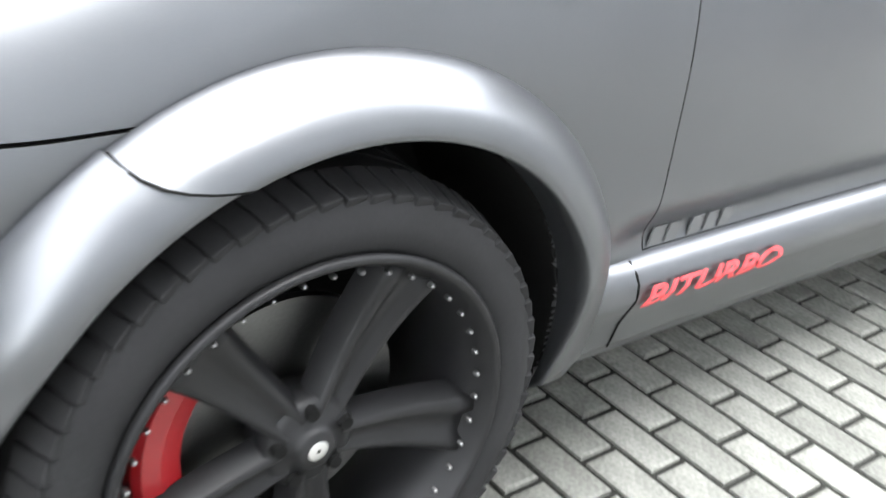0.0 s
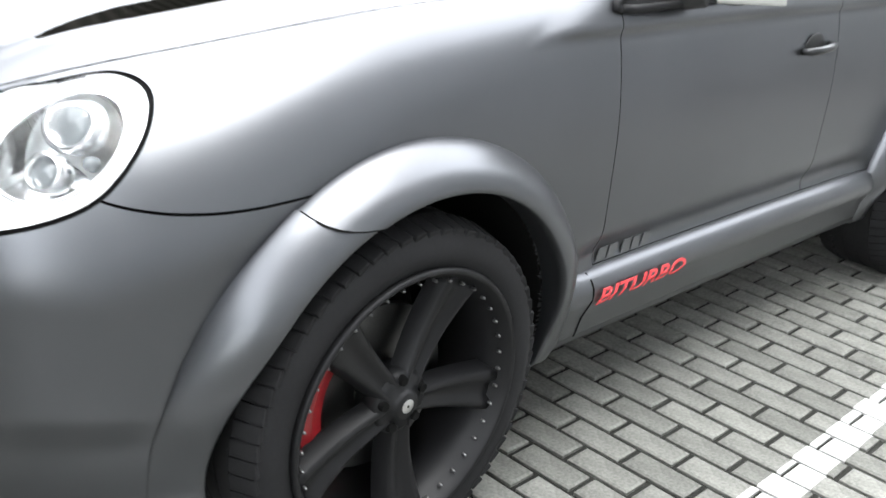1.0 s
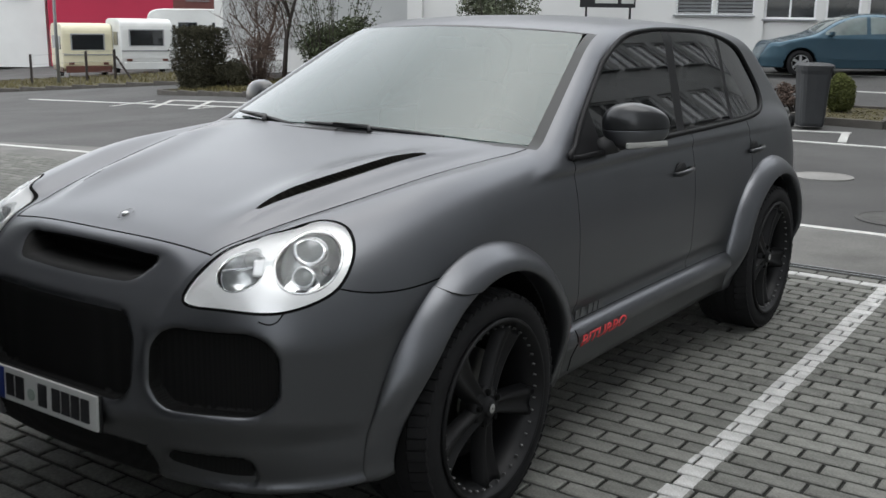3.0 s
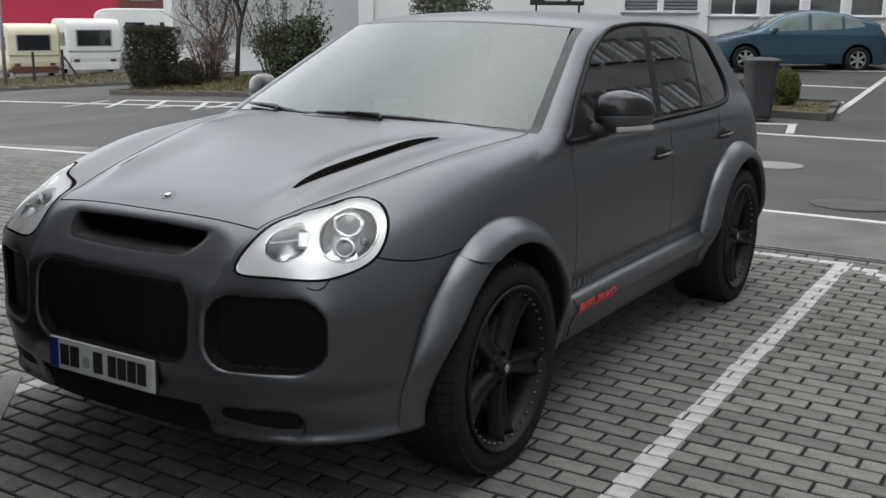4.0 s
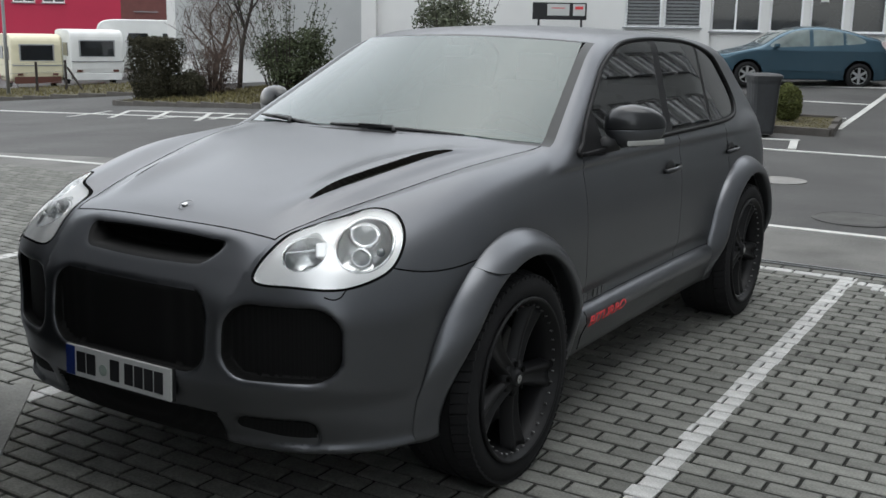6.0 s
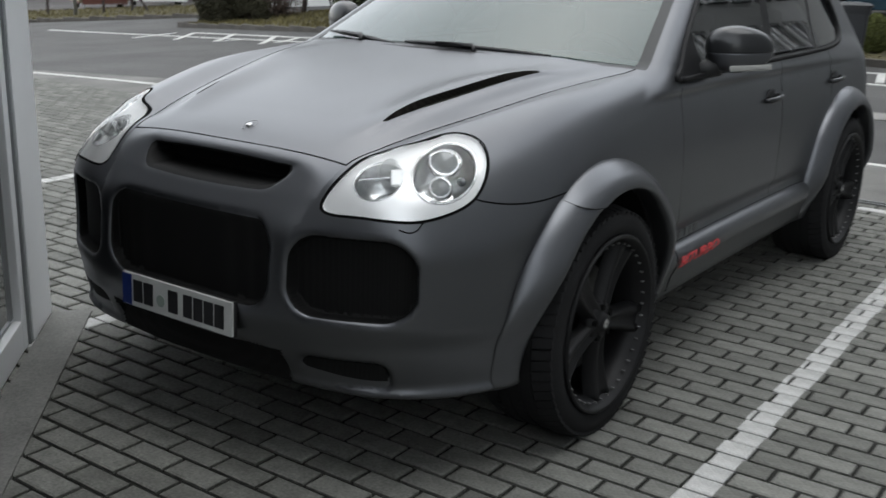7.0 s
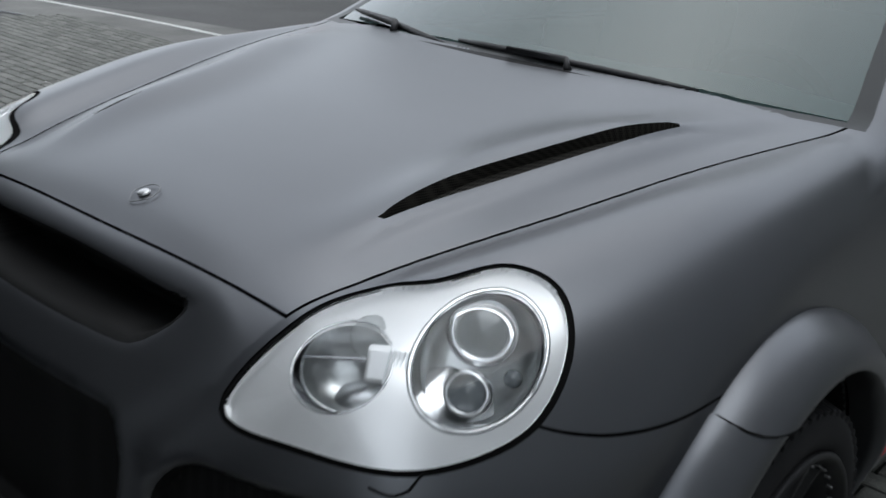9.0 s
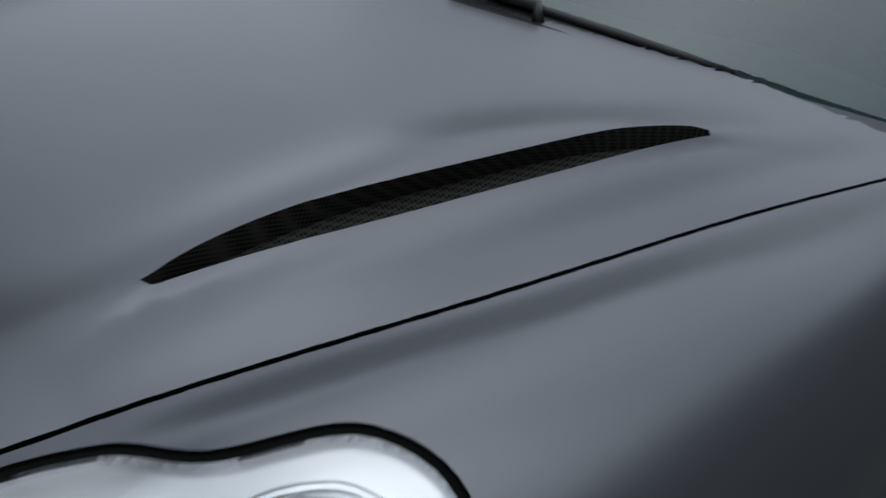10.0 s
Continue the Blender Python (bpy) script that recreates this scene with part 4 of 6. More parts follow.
# ---- number plate: plain bars stand for its writing ----
def plate():
    base = new("number_plate")
    base.parent = car
    base.matrix_basis = pose(0.0, -0.9795, 0.490, -2, 0, 0)
    base["label"] = "white number plate with blue band, dark bars"
    box("plate_board", (0.520, 0.010, 0.112), (0, 0.006, 0), PLATE_WHITE, base, bevel=0.003)
    box("blue_band", (0.044, 0.003, 0.104), (-0.234, -0.0015, 0), PLATE_BLUE, base)
    for x, w in ((-0.180, 0.044), (-0.128, 0.044), (-0.008, 0.044), (0.062, 0.040), (0.110, 0.040), (0.158, 0.040), (0.206, 0.040)):
        box("plate_bar", (w, 0.003, 0.074), (x, -0.0005, 0), INK, base)
    v, f = lathe([(-0.0010, 0.0), (-0.0010, 0.020), (0.002, 0.020)], 24, "y", closed=False)
    mesh_object("stamp", [(a - 0.068, b, c - 0.010) for a, b, c in v], [q[::-1] for q in f], STAMP, base, "round grey plate stamp")
    box("plate_holder", (0.526, 0.012, 0.118), (0, 0.017, -0.002), PLASTIC, base, bevel=0.004)


plate()

# ---- badge on the hood ----
badge_at = on_shell((0, -0.635, 1.3), (0, 0, -1), 0.6)
badge = new("hood_badge")
badge.parent = car
badge.matrix_basis = facing(badge_at + Vector((0, 0, 0.001)), (0, -0.36, 1))
badge["label"] = "small shield badge with a bright round centre"
rim = [(0.026 * math.sin(t) * (1.0 if math.cos(t) > -0.2 else 1 - 0.55 * (-0.2 - math.cos(t))), 0.031 * math.cos(t), 0.0015) for t in np.linspace(0, 2 * math.pi, 25)]
v, f = tube(rim, 0.0009, 6)
mesh_object("badge_rim", v, f, RIVET, badge, smooth=True)
v, f = lathe([(0.0, 0.012), (0.003, 0.0115), (0.0042, 0.008), (0.0045, 0.0)], 20, "z", closed=False)
mesh_object("badge_centre", [(x - 0.004, y + 0.002, z) for x, y, z in v], f, STEEL, badge, smooth=True)


# ---- side mirrors ----
def side_mirror(sx):
    base = new("side_mirror")
    base.parent = car
    base.matrix_basis = Matrix.Translation((sx * 1.028, 1.035, 1.250)) @ pose(0, 0, 0, 0, sx * -4, sx * 27)
    base["label"] = "grey side mirror with clear indicator strip"

    def blob(name, mat, z0, z1, label="", grow=0.0, cutx=None):
        vv, ff = [], []
        nu, nv = 40, 20
        for j in range(nv + 1):
            for i in range(nu):
                t, w = 2 * math.pi * i / nu, z0 + (z1 - z0) * j / nv
                h = max(0.0, 1 - abs(w) ** 2.6) ** (1 / 2.6)
                ct, st = math.cos(t), math.sin(t)
                ex = math.copysign(abs(ct) ** 0.75, ct) * h
                ey = math.copysign(abs(st) ** 0.85, st) * h
                x = (0.132 + grow) * ex * (1.0 if sx * ex > 0 else 0.98)
                taper = 1 - 0.22 * max(0.0, sx * ex)
                y = (0.078 + grow) * ey if ey < 0 else (0.050 + grow) * ey
                vv.append((x, y * taper, (0.092 + grow) * w * taper + 0.012 * (0.5 - sx * ex) * 0.4))
        for j in range(nv):
            for i in range(nu):
                k = (i + 1) % nu
                ff.append((j * nu + i, j * nu + k, (j + 1) * nu + k, (j + 1) * nu + i))
        ff += [tuple(range(nu))[::-1], tuple(range(nv * nu, nv * nu + nu))]
        return mesh_object(name, vv, ff, mat, base, label, smooth=True)

    blob("mirror_cap", MIRROR_PAINT, -0.10, 0.995, grow=0.002)
    blob("mirror_foot_shell", PAINT, -0.995, -0.115)
    box("indicator_strip", (0.165, 0.016, 0.024), (sx * 0.040, -0.058, -0.066), LAMP_STRIP, base, "clear indicator strip", bevel=0.007, m=pose(0, 0, 0, 0, 0, sx * 10))
    box("mirror_pane", (0.190, 0.006, 0.120), (0, 0.050, 0.0), STEEL, base, "mirror glass", bevel=0.002)
    v, f = tube([(-sx * 0.08, -0.01, -0.055), (-sx * 0.135, 0.0, -0.075), (-sx * 0.185, 0.02, -0.092)], [0.045, 0.036, 0.040], 12)
    mesh_object("mirror_arm", v, f, PLASTIC, base, "black mirror foot", smooth=True)


MIRROR_PAINT = material("mirror_cap_paint", (0.022, 0.023, 0.025), rough=0.28, metal=0.4, coat=0.3)
LAMP_STRIP = material("indicator_lens", (0.36, 0.36, 0.34), rough=0.12, coat=0.6)
side_mirror(1)
side_mirror(-1)


# ---- door handles, the shade of their recesses painted as black bulges ----
def door_handle(sx, y, z):
    x = float(side_x(y, z))
    base = new("door_handle")
    base.parent = car
    base.matrix_basis = pose(sx * x, y, z)
    v, f = tube([(sx * 0.002, -0.085, -0.006), (sx * 0.022, -0.070, -0.004), (sx * 0.034, -0.03, 0.0), (sx * 0.034, 0.04, 0.003), (sx * 0.024, 0.080, 0.006), (sx * 0.002, 0.094, 0.006)], [0.010, 0.012, 0.0125, 0.0125, 0.012, 0.010], 10)
    mesh_object("handle_grip", v, f, MIRROR_PAINT, base, smooth=True)
    # no hollow here: a flat black bulge gives the recess its shade
    bm = bmesh.new()
    bmesh.ops.create_uvsphere(bm, u_segments=20, v_segments=10, radius=1.0, matrix=Matrix.Translation((0, 0, 0.004)) @ Matrix.Diagonal((0.006, 0.062, 0.040, 1)))
    part("handle_bowl", bm, PLASTIC, base, "flat black bulge painting the shade of the handle's recess", smooth=True)


for sx in (1, -1):
    door_handle(sx, 1.710, 0.990)
    door_handle(sx, 2.665, 1.005)


# ---- window trim: bright-edged rail round the side windows ----
for sx in (1, -1):
    rail = []
    for u, w in SIDE_GLASS_LINE:
        rail.append((sx * (float(side_x(u, w, 0.4, 1.1)) + 0.005), u, w))
    rail.append(rail[0])
    v, f = tube(rail, 0.011, 8)
    mesh_object("window_rail", v, f, TRIM, car, "black window rail", smooth=True)


# ---- wipers ----
def on_screen(x, up, out=0.012):
    y = 0.425 + 0.345 * x * x + up
    return Vector((x, y - out * 0.44, 1.222 + 0.487 * up + out * 0.9))


def wiper(a, b, pivot):
    base = new("wiper")
    base.parent = car
    pts = [on_screen(a + (b - a) * k / 8, -0.008 - 0.028 * k / 8 + 0.030 * math.sin(math.pi * k / 8) * 0.4, 0.016) for k in range(9)]
    v, f = tube(pts, [0.005, 0.009, 0.010, 0.010, 0.010, 0.010, 0.010, 0.009, 0.005], 6)
    mesh_object("wiper_blade", v, f, PLASTIC, base, smooth=True)
    v, f = tube([on_screen(pivot, -0.045, 0.02), on_screen(pivot - 0.02, -0.02, 0.030), on_screen((pivot + a) / 2, -0.022, 0.032), on_screen((a + b) / 2, -0.014, 0.026)], [0.011, 0.010, 0.008, 0.006], 8)
    mesh_object("wiper_arm", v, f, PLASTIC, base, smooth=True)


wiper(-0.74, -0.20, -0.42)
wiper(-0.17, 0.50, 0.20)


# ---- lettering and trim on the skirt ----
def side_text(text, size, y, z, mat, name, lift, squeeze=1.0, shear=0.25):
    cu = bpy.data.curves.new(name, "FONT")
    cu.body, cu.size, cu.extrude, cu.shear = text, size, 0.0008, shear
    cu.offset = 0.0008
    ob = new(name, cu)
    dg = bpy.context.evaluated_depsgraph_get()
    me = bpy.data.meshes.new_from_object(ob.evaluated_get(dg))
    bpy.data.objects.remove(ob)
    bm = bmesh.new()
    bm.from_mesh(me)
    bmesh.ops.triangulate(bm, faces=bm.faces)
    for _ in range(3):
        bmesh.ops.subdivide_edges(bm, edges=[e for e in bm.edges if e.calc_length() > 0.008], cuts=1)
        bmesh.ops.triangulate(bm, faces=bm.faces)
    bm.to_mesh(me)
    bm.free()
    co = np.array([v.co for v in me.vertices])
    yy, zz = y + co[:, 0] * squeeze, z + co[:, 1]
    xx = side_x(yy, zz) + lift(zz) + co[:, 2] + 0.0012
    for v, a, b, c in zip(me.vertices, xx, yy, zz):
        v.co = (a, b, c)
    me.materials.clear()
    me.materials.append(mat)
    t = new(name, me)
    t.parent = car
    return t


DOOR_BAR = material("dark_grey_film", (0.075, 0.077, 0.080), rough=0.4)
SKIRT_Z, SKIRT_X = ([0.29, 0.300, 0.33, 0.378, 0.412, 0.440, 0.470, 0.494, 0.502], [-0.05, 0.004, 0.010, 0.014, 0.026, 0.036, 0.032, 0.018, 0.0])
letters = side_text("BITURBO", 0.062, 0.684, 0.420, RED_FILM, "skirt_lettering", lambda z: np.interp(z, SKIRT_Z, SKIRT_X) + 0.0075, 1.58)
for sx in (1, -1):
    v, f = tube([(sx * (float(side_x(0.672 + 0.02 * (z - 0.4), z)) + float(np.interp(z, SKIRT_Z, SKIRT_X)) + 0.001), 0.672 + 0.02 * (z - 0.4), z) for z in np.linspace(0.500, 0.320, 12)], 0.0028, 6)
    mesh_object("skirt_gap", v, f, SEAM, car, "dark gap at the skirt's front end", smooth=True)
letters["label"] = "red slanted lettering on the side skirt"
for k, (off, w) in enumerate(((0.0, 0.036), (0.046, 0.032), (0.11, 0.034), (0.155, 0.032), (0.20, 0.034))):
    y = 0.730 + off
    v = [(float(side_x(a, b)) + 0.0035, a, b) for a, b in ((y, 0.512), (y + w, 0.512), (y + w + 0.014, 0.545), (y + 0.014, 0.545))]
    v += [(p[0] - 0.003, p[1], p[2]) for p in v]
    mesh_object("door_bar", v, [(0, 1, 2, 3), (0, 4, 5, 1), (1, 5, 6, 2), (2, 6, 7, 3), (3, 7, 4, 0)], DOOR_BAR, car, "dark unreadable lettering bar")


# ---- cabin ----
def seat(x, y):
    base = new("seat")
    base.parent = car
    base.matrix_basis = pose(x, y, 0.62)
    box("cushion", (0.50, 0.50, 0.16), (0, 0, 0.08), CABIN, base, bevel=0.05)
    box("backrest", (0.50, 0.14, 0.62), (0, 0.26, 0.42), CABIN, base, bevel=0.06, m=pose(0, 0, 0, -14))
    box("headrest", (0.27, 0.09, 0.19), (0, 0.36, 0.80), CABIN, base, bevel=0.04, m=pose(0, 0, 0, -10))


for x in (0.37, -0.37):
    seat(x, 1.55)
    seat(x, 2.45)
DASH = material("grey_dashboard", (0.28, 0.30, 0.30), rough=0.7, grain=0.1)
GREY_TRIM = material("grey_mirror_back", (0.16, 0.17, 0.17), rough=0.6)
dash = []
for j in range(13):
    for k, (yy, zz) in enumerate(((0.56, 1.10), (0.66, 1.165), (0.80, 1.19), (0.98, 1.17), (1.06, 1.08), (1.06, 0.75))):
        x = -0.80 + 1.60 * j / 12
        dash.append((x * (1 - 0.04 * (k == 0)), yy + 0.22 * x * x, zz - 0.03 * x * x + 0.03 * math.exp(-(((x - 0.37) / 0.17) ** 2)) * (k in (2, 3))))
mesh_object("dashboard", dash, [(j * 6 + k, j * 6 + k + 1, (j + 1) * 6 + k + 1, (j + 1) * 6 + k) for j in range(12) for k in range(5)], DASH, car, "grey dashboard", smooth=True)
wv, wf = lathe([(0.018 * math.cos(t), 0.185 + 0.018 * math.sin(t)) for t in np.linspace(0, 2 * math.pi, 10)[:-1]], 36, "z", closed=True)
sw = facing((0.37, 1.16, 1.10), (0, 0.88, 0.48))
mesh_object("steering_wheel", [sw @ Vector(p) for p in wv], wf, CABIN, car, "dark steering wheel", smooth=True)
box("cabin_floor", (1.5, 2.9, 0.06), (0, 2.1, 0.55), CABIN, car)
box("inner_mirror", (0.15, 0.03, 0.055), (0.0, 1.22, 1.550), GREY_TRIM, car, "inner mirror on the windscreen", bevel=0.012)


# ================= surroundings: materials =================
WALL_WHITE = material("white_render", (0.70, 0.70, 0.69), rough=0.85, grain=0.06, grain_scale=60, blotch=0.07, blotch_scale=0.5, bump=0.1)
WALL_GREY = material("grey_render", (0.42, 0.43, 0.43), rough=0.85, grain=0.08, grain_scale=60, blotch=0.10, blotch_scale=0.5, bump=0.1)
WALL_RED = material("red_render", (0.42, 0.015, 0.055), rough=0.7, grain=0.06, blotch=0.08, blotch_scale=0.4)
WALL_BROWN = material("brown_render", (0.13, 0.045, 0.04), rough=0.8, blotch=0.1)
DARK_PANE = material("dark_window_pane", (0.018, 0.021, 0.024), rough=0.08, coat=0.6, blotch=0.3, blotch_scale=0.8)
GREY_SLAT = material("grey_slat", (0.20, 0.21, 0.22), rough=0.5, blotch=0.08)
GREY_METAL = material("galvanised_metal", (0.30, 0.31, 0.32), rough=0.5, metal=0.6, blotch=0.1)
BIN_GREY = material("dark_grey_bin_plastic", (0.030, 0.032, 0.035), rough=0.5, blotch=0.12, blotch_scale=6)
LEAF_DARK = material("dark_conifer_leaf", (0.045, 0.043, 0.028), spec=0.12, rough=0.9, island=0.5)
LEAF_GREEN = material("evergreen_leaf", (0.055, 0.066, 0.036), spec=0.15, rough=0.8, island=0.5)
LEAF_PALE = material("pale_evergreen_leaf", (0.105, 0.118, 0.080), spec=0.15, rough=0.8, island=0.5)
LEAF_MOSS = material("mossy_green_leaf", (0.085, 0.095, 0.032), spec=0.12, rough=0.85, island=0.45)
LEAF_BROWN = material("brown_twigs", (0.095, 0.070, 0.058), spec=0.15, rough=0.9, island=0.4)
STONE_STRIP = material("grey_stone_strip", (0.15, 0.15, 0.14), rough=0.85, grain=0.25, grain_scale=90, blotch=0.25, blotch_scale=5, bump=0.3)
KERB = material("dark_kerb_stone", (0.085, 0.078, 0.070), rough=0.9, grain=0.2, grain_scale=60, blotch=0.25, blotch_scale=4, bump=0.3)
GRASS = material("dry_grass", (0.11, 0.095, 0.035), rough=0.8, island=0.5)
BARK = material("dark_bark", (0.035, 0.028, 0.025), rough=0.9, blotch=0.3, blotch_scale=10)
SOIL = material("planting_bed_soil", (0.07, 0.06, 0.03), rough=0.95, grain=0.4, grain_scale=30, blotch=0.3)
CREAM = material("cream_coachwork", (0.62, 0.58, 0.42), rough=0.4, blotch=0.08, blotch_scale=1.5)
COACH_WHITE = material("white_coachwork", (0.66, 0.67, 0.66), rough=0.4, blotch=0.10, blotch_scale=1.2)
COACH_BROWN = material("brown_coach_band", (0.10, 0.035, 0.025), rough=0.5)
# opaque pane; reflections and light seen through it are put into its pale colour
LIT_PANE = material("car_glass_painted_sheen", (0.17, 0.205, 0.20), rough=0.06, coat=0.8, blotch=0.4, blotch_scale=2.5)
HATCH_PAINT = material("blue_green_metallic", (0.042, 0.088, 0.122), rough=0.26, metal=0.5, coat=0.4, blotch=0.04)
ALLOY = material("silver_alloy", (0.55, 0.56, 0.57), rough=0.35, metal=0.9)
TAIL_LAMP = material("clear_tail_lamp", (0.65, 0.55, 0.55), rough=0.15, coat=0.5)


# ================= the showroom front beside the car's nose =================
def showroom():
    base = thing("showroom_building", "white-framed glass showroom front standing beside the car", "building", (-1.43 + 8.6 * 0.70711, -0.49 - 8.6 * 0.70711, 0), 135.0, kind="structure")
    # local x runs along the front, local y is behind it
    length, height = 8.6, 2.40
    box("corner_panel", (0.37, 0.10, height), (length - 0.185, 0.05, height / 2 + 0.001), WHITE_METAL, base, "light grey corner panel", bevel=0.004)
    box("corner_trim", (0.025, 0.03, height), (length - 0.383, 0.02, height / 2 + 0.001), GREY_METAL, base)
    w = 1.30
    x = length - 0.40 - w
    while x > 0:
        top = height - 0.24
        frame_at = [((0.075, 0.07, top), (x + 0.037, 0.05, top / 2)), ((0.075, 0.07, top), (x + w - 0.037, 0.05, top / 2)),
                    ((w - 0.15, 0.07, 0.13), (x + w / 2, 0.05, 0.066)), ((w - 0.15, 0.07, 0.09), (x + w / 2, 0.05, top - 0.045))]
        for size, at in frame_at:
            box("window_frame", size, at, WHITE_METAL, base, bevel=0.006)
        z0, z1 = 0.13, top - 0.09
        box("gasket", (w - 0.150, 0.012, z1 - z0), (x + w / 2, 0.062, (z0 + z1) / 2), PLASTIC, base)
        box("window_pane", (w - 0.185, 0.012, z1 - z0 - 0.035), (x + w / 2, 0.050, (z0 + z1) / 2), DARK_PANE, base, "dark reflecting showroom pane")
        x -= w + 0.012
    box("fascia", (length - 0.40, 0.14, 0.24), (length / 2 - 0.20, 0.08, height - 0.119), WHITE_METAL, base, bevel=0.005)
    box("end_wall", (0.12, 5.0, height), (0.06, 2.65, height / 2), WALL_WHITE, base)
    box("far_wall", (0.12, 5.0, height), (length - 0.06, 2.65, height / 2), WALL_WHITE, base)
    box("back_wall", (length, 0.12, height), (length / 2, 5.2, height / 2), WALL_WHITE, base)
    box("roof", (length + 0.3, 5.6, 0.14), (length / 2, 2.55, height + 0.07), GREY_METAL, base)
    box("sill_strip", (length, 0.17, 0.020), (length / 2, -0.087, -0.003), STONE_STRIP, base, "narrow stone strip at the foot", bevel=0.003)
    return base


showroom()


def facade(name, label, at, turn, length, height, wall, openings, depth=6.0, sill=None, roof_mat=None):
    """A building with a front of real openings: (kind, u0, u1, z0, z1). Local x runs along the front, local y behind it."""
    base = thing(name, label, "building", at, turn)
    thick = 0.25
    us = sorted({0.0, length, *[o[1] for o in openings], *[o[2] for o in openings]})
    for a, b in zip(us, us[1:]):
        if b - a < 0.004:
            continue
        cuts = sorted((o[3], o[4]) for o in openings if o[1] <= a + 1e-6 and o[2] >= b - 1e-6)
        z = 0.0
        for lo, hi in cuts + [(height, height)]:
            if lo - z > 0.01:
                box("wall", (b - a, thick, lo - z), ((a + b) / 2, thick / 2, (z + lo) / 2), wall, base)
            z = hi
    for kind, a, b, z0, z1 in openings:
        w = new("window")
        w.parent = base
        w.matrix_basis = pose((a + b) / 2, 0.10, (z0 + z1) / 2)
        W, H = b - a, z1 - z0
        if kind == "louvre":
            n = max(4, int(H / 0.10))
            for k in range(n):
                box("slat", (W - 0.06, 0.10, 0.035), (0, 0, -H / 2 + H * (k + 0.5) / n), GREY_SLAT, w, m=pose(0, 0, 0, 35))
            box("pane", (W, 0.02, H), (0, 0.10, 0), DARK_PANE, w)
        else:
            box("pane", (W - 0.08, 0.02, H - 0.08), (0, 0.03, 0), DARK_PANE, w)
        f = 0.06
        for size, p in (((W, 0.08, f), (0, 0, H / 2 - f / 2)), ((W, 0.08, f), (0, 0, -H / 2 + f / 2)), ((f, 0.08, H - 2 * f), (W / 2 - f / 2, 0, 0)), ((f, 0.08, H - 2 * f), (-W / 2 + f / 2, 0, 0))):
            box("window_frame", size, p, WHITE_METAL, w)
        if kind == "double":
            box("window_frame", (f, 0.08, H - 2 * f), (0, 0, 0), WHITE_METAL, w)
        box("window_sill", (W + 0.10, 0.20, 0.05), (0, -0.13, -H / 2 - 0.027), sill or GREY_SLAT, w)
    box("wall", (thick, depth, height), (thick / 2, depth / 2 + thick, height / 2), wall, base)
    box("wall", (thick, depth, height), (length - thick / 2, depth / 2 + thick, height / 2), wall, base)
    box("wall", (length, thick, height), (length / 2, depth + thick * 1.5, height / 2), wall, base)
    box("roof", (length + 0.4, depth + 0.9, 0.25), (length / 2, depth / 2 + 0.2, height + 0.125), roof_mat or GREY_SLAT, base)
    return base


def far_office():
    """The white office block behind the blue hatchback."""
    u = 17.0
    opens = [("louvre", u + 0.15, u + 1.30, 1.32, 3.1), ("louvre", u + 1.38, u + 2.55, 1.32, 3.1), ("double", u + 2.85, u + 4.35, 1.22, 3.1)]
    x = u + 4.62
    while x < 33.5:
        opens.append(("single", x, x + 0.98, 1.22, 3.1))
        x += 1.18
    for z in (4.6, 7.8, 11.0):
        opens += [("double", a, a + 1.5, z, z + 1.5) for a in np.arange(12.5, 33.5, 2.1)]
    b = facade("office_building", "white rendered office with louvres and dark windows", (-10.72 - 17.0 * 0.9724, 28.84 - 17.0 * 0.2334, 0.52), 13.5, 35.5, 13.8, WALL_WHITE, opens)
    box("grey_wall_panel", (7.9, 0.05, 13.6), (4.35, -0.026, 6.8), WALL_GREY, b, "grey rendered wall section")
    box("pilaster", (0.55, 0.16, 13.7), (8.25, -0.081, 6.85), WALL_WHITE, b)
    box("pilaster", (0.30, 0.12, 13.7), (19.7, -0.061, 6.85), WALL_WHITE, b)
    box("poster", (0.24, 0.012, 0.42), (u + 4.62 + 1.18 + 0.40, 0.108, 2.35), PLATE_WHITE, b, "small pale poster behind the door pane")
    box("foundation", (35.5, 0.24, 1.6), (17.75, 0.13, -0.80), WALL_WHITE, b)
    return b


far_office()


def street_office():
    """The block across the way, which the side windows mirror."""
    opens = []
    for z in (1.0, 4.2, 7.4, 10.6, 13.8):
        for a in np.arange(1.0, 57.0, 2.4):
            opens.append(("double", a, a + 1.9, z, z + 1.7))
    return facade("street_office_building", "white office block with rows of windows across the yard", (9.5, -9.0, 0.0), 90.0, 60.0, 17.0, WALL_GREY, [(k, a, b, c, d) for k, a, b, c, d in opens])


block = street_office()
block.matrix_world = pose(9.5, 50.0, -0.02, 0, 0, -90.0)


def red_building():
    b = facade("red_building", "deep red rendered block behind the caravans", (-52.0, 34.7, -1.5), 34.0, 10.3, 9.0, WALL_RED,
               [("double", 1.2, 2.5, 4.3, 5.8), ("double", 2.9, 4.2, 4.3, 5.8), ("double", 8.2, 9.5, 3.9, 5.4)])
    box("brown_corner", (2.9, 0.05, 8.9), (8.85, -0.026, 4.45), WALL_BROWN, b, "brown corner section")
    facade("pale_building", "pale rendered house with windows beyond the caravans", (-62.0, 28.4, -1.6), 34.0, 11.5, 8.0, WALL_WHITE, [("double", 9.3, 10.6, 4.0, 5.4), ("double", 6.5, 7.8, 4.0, 5.4)])


red_building()


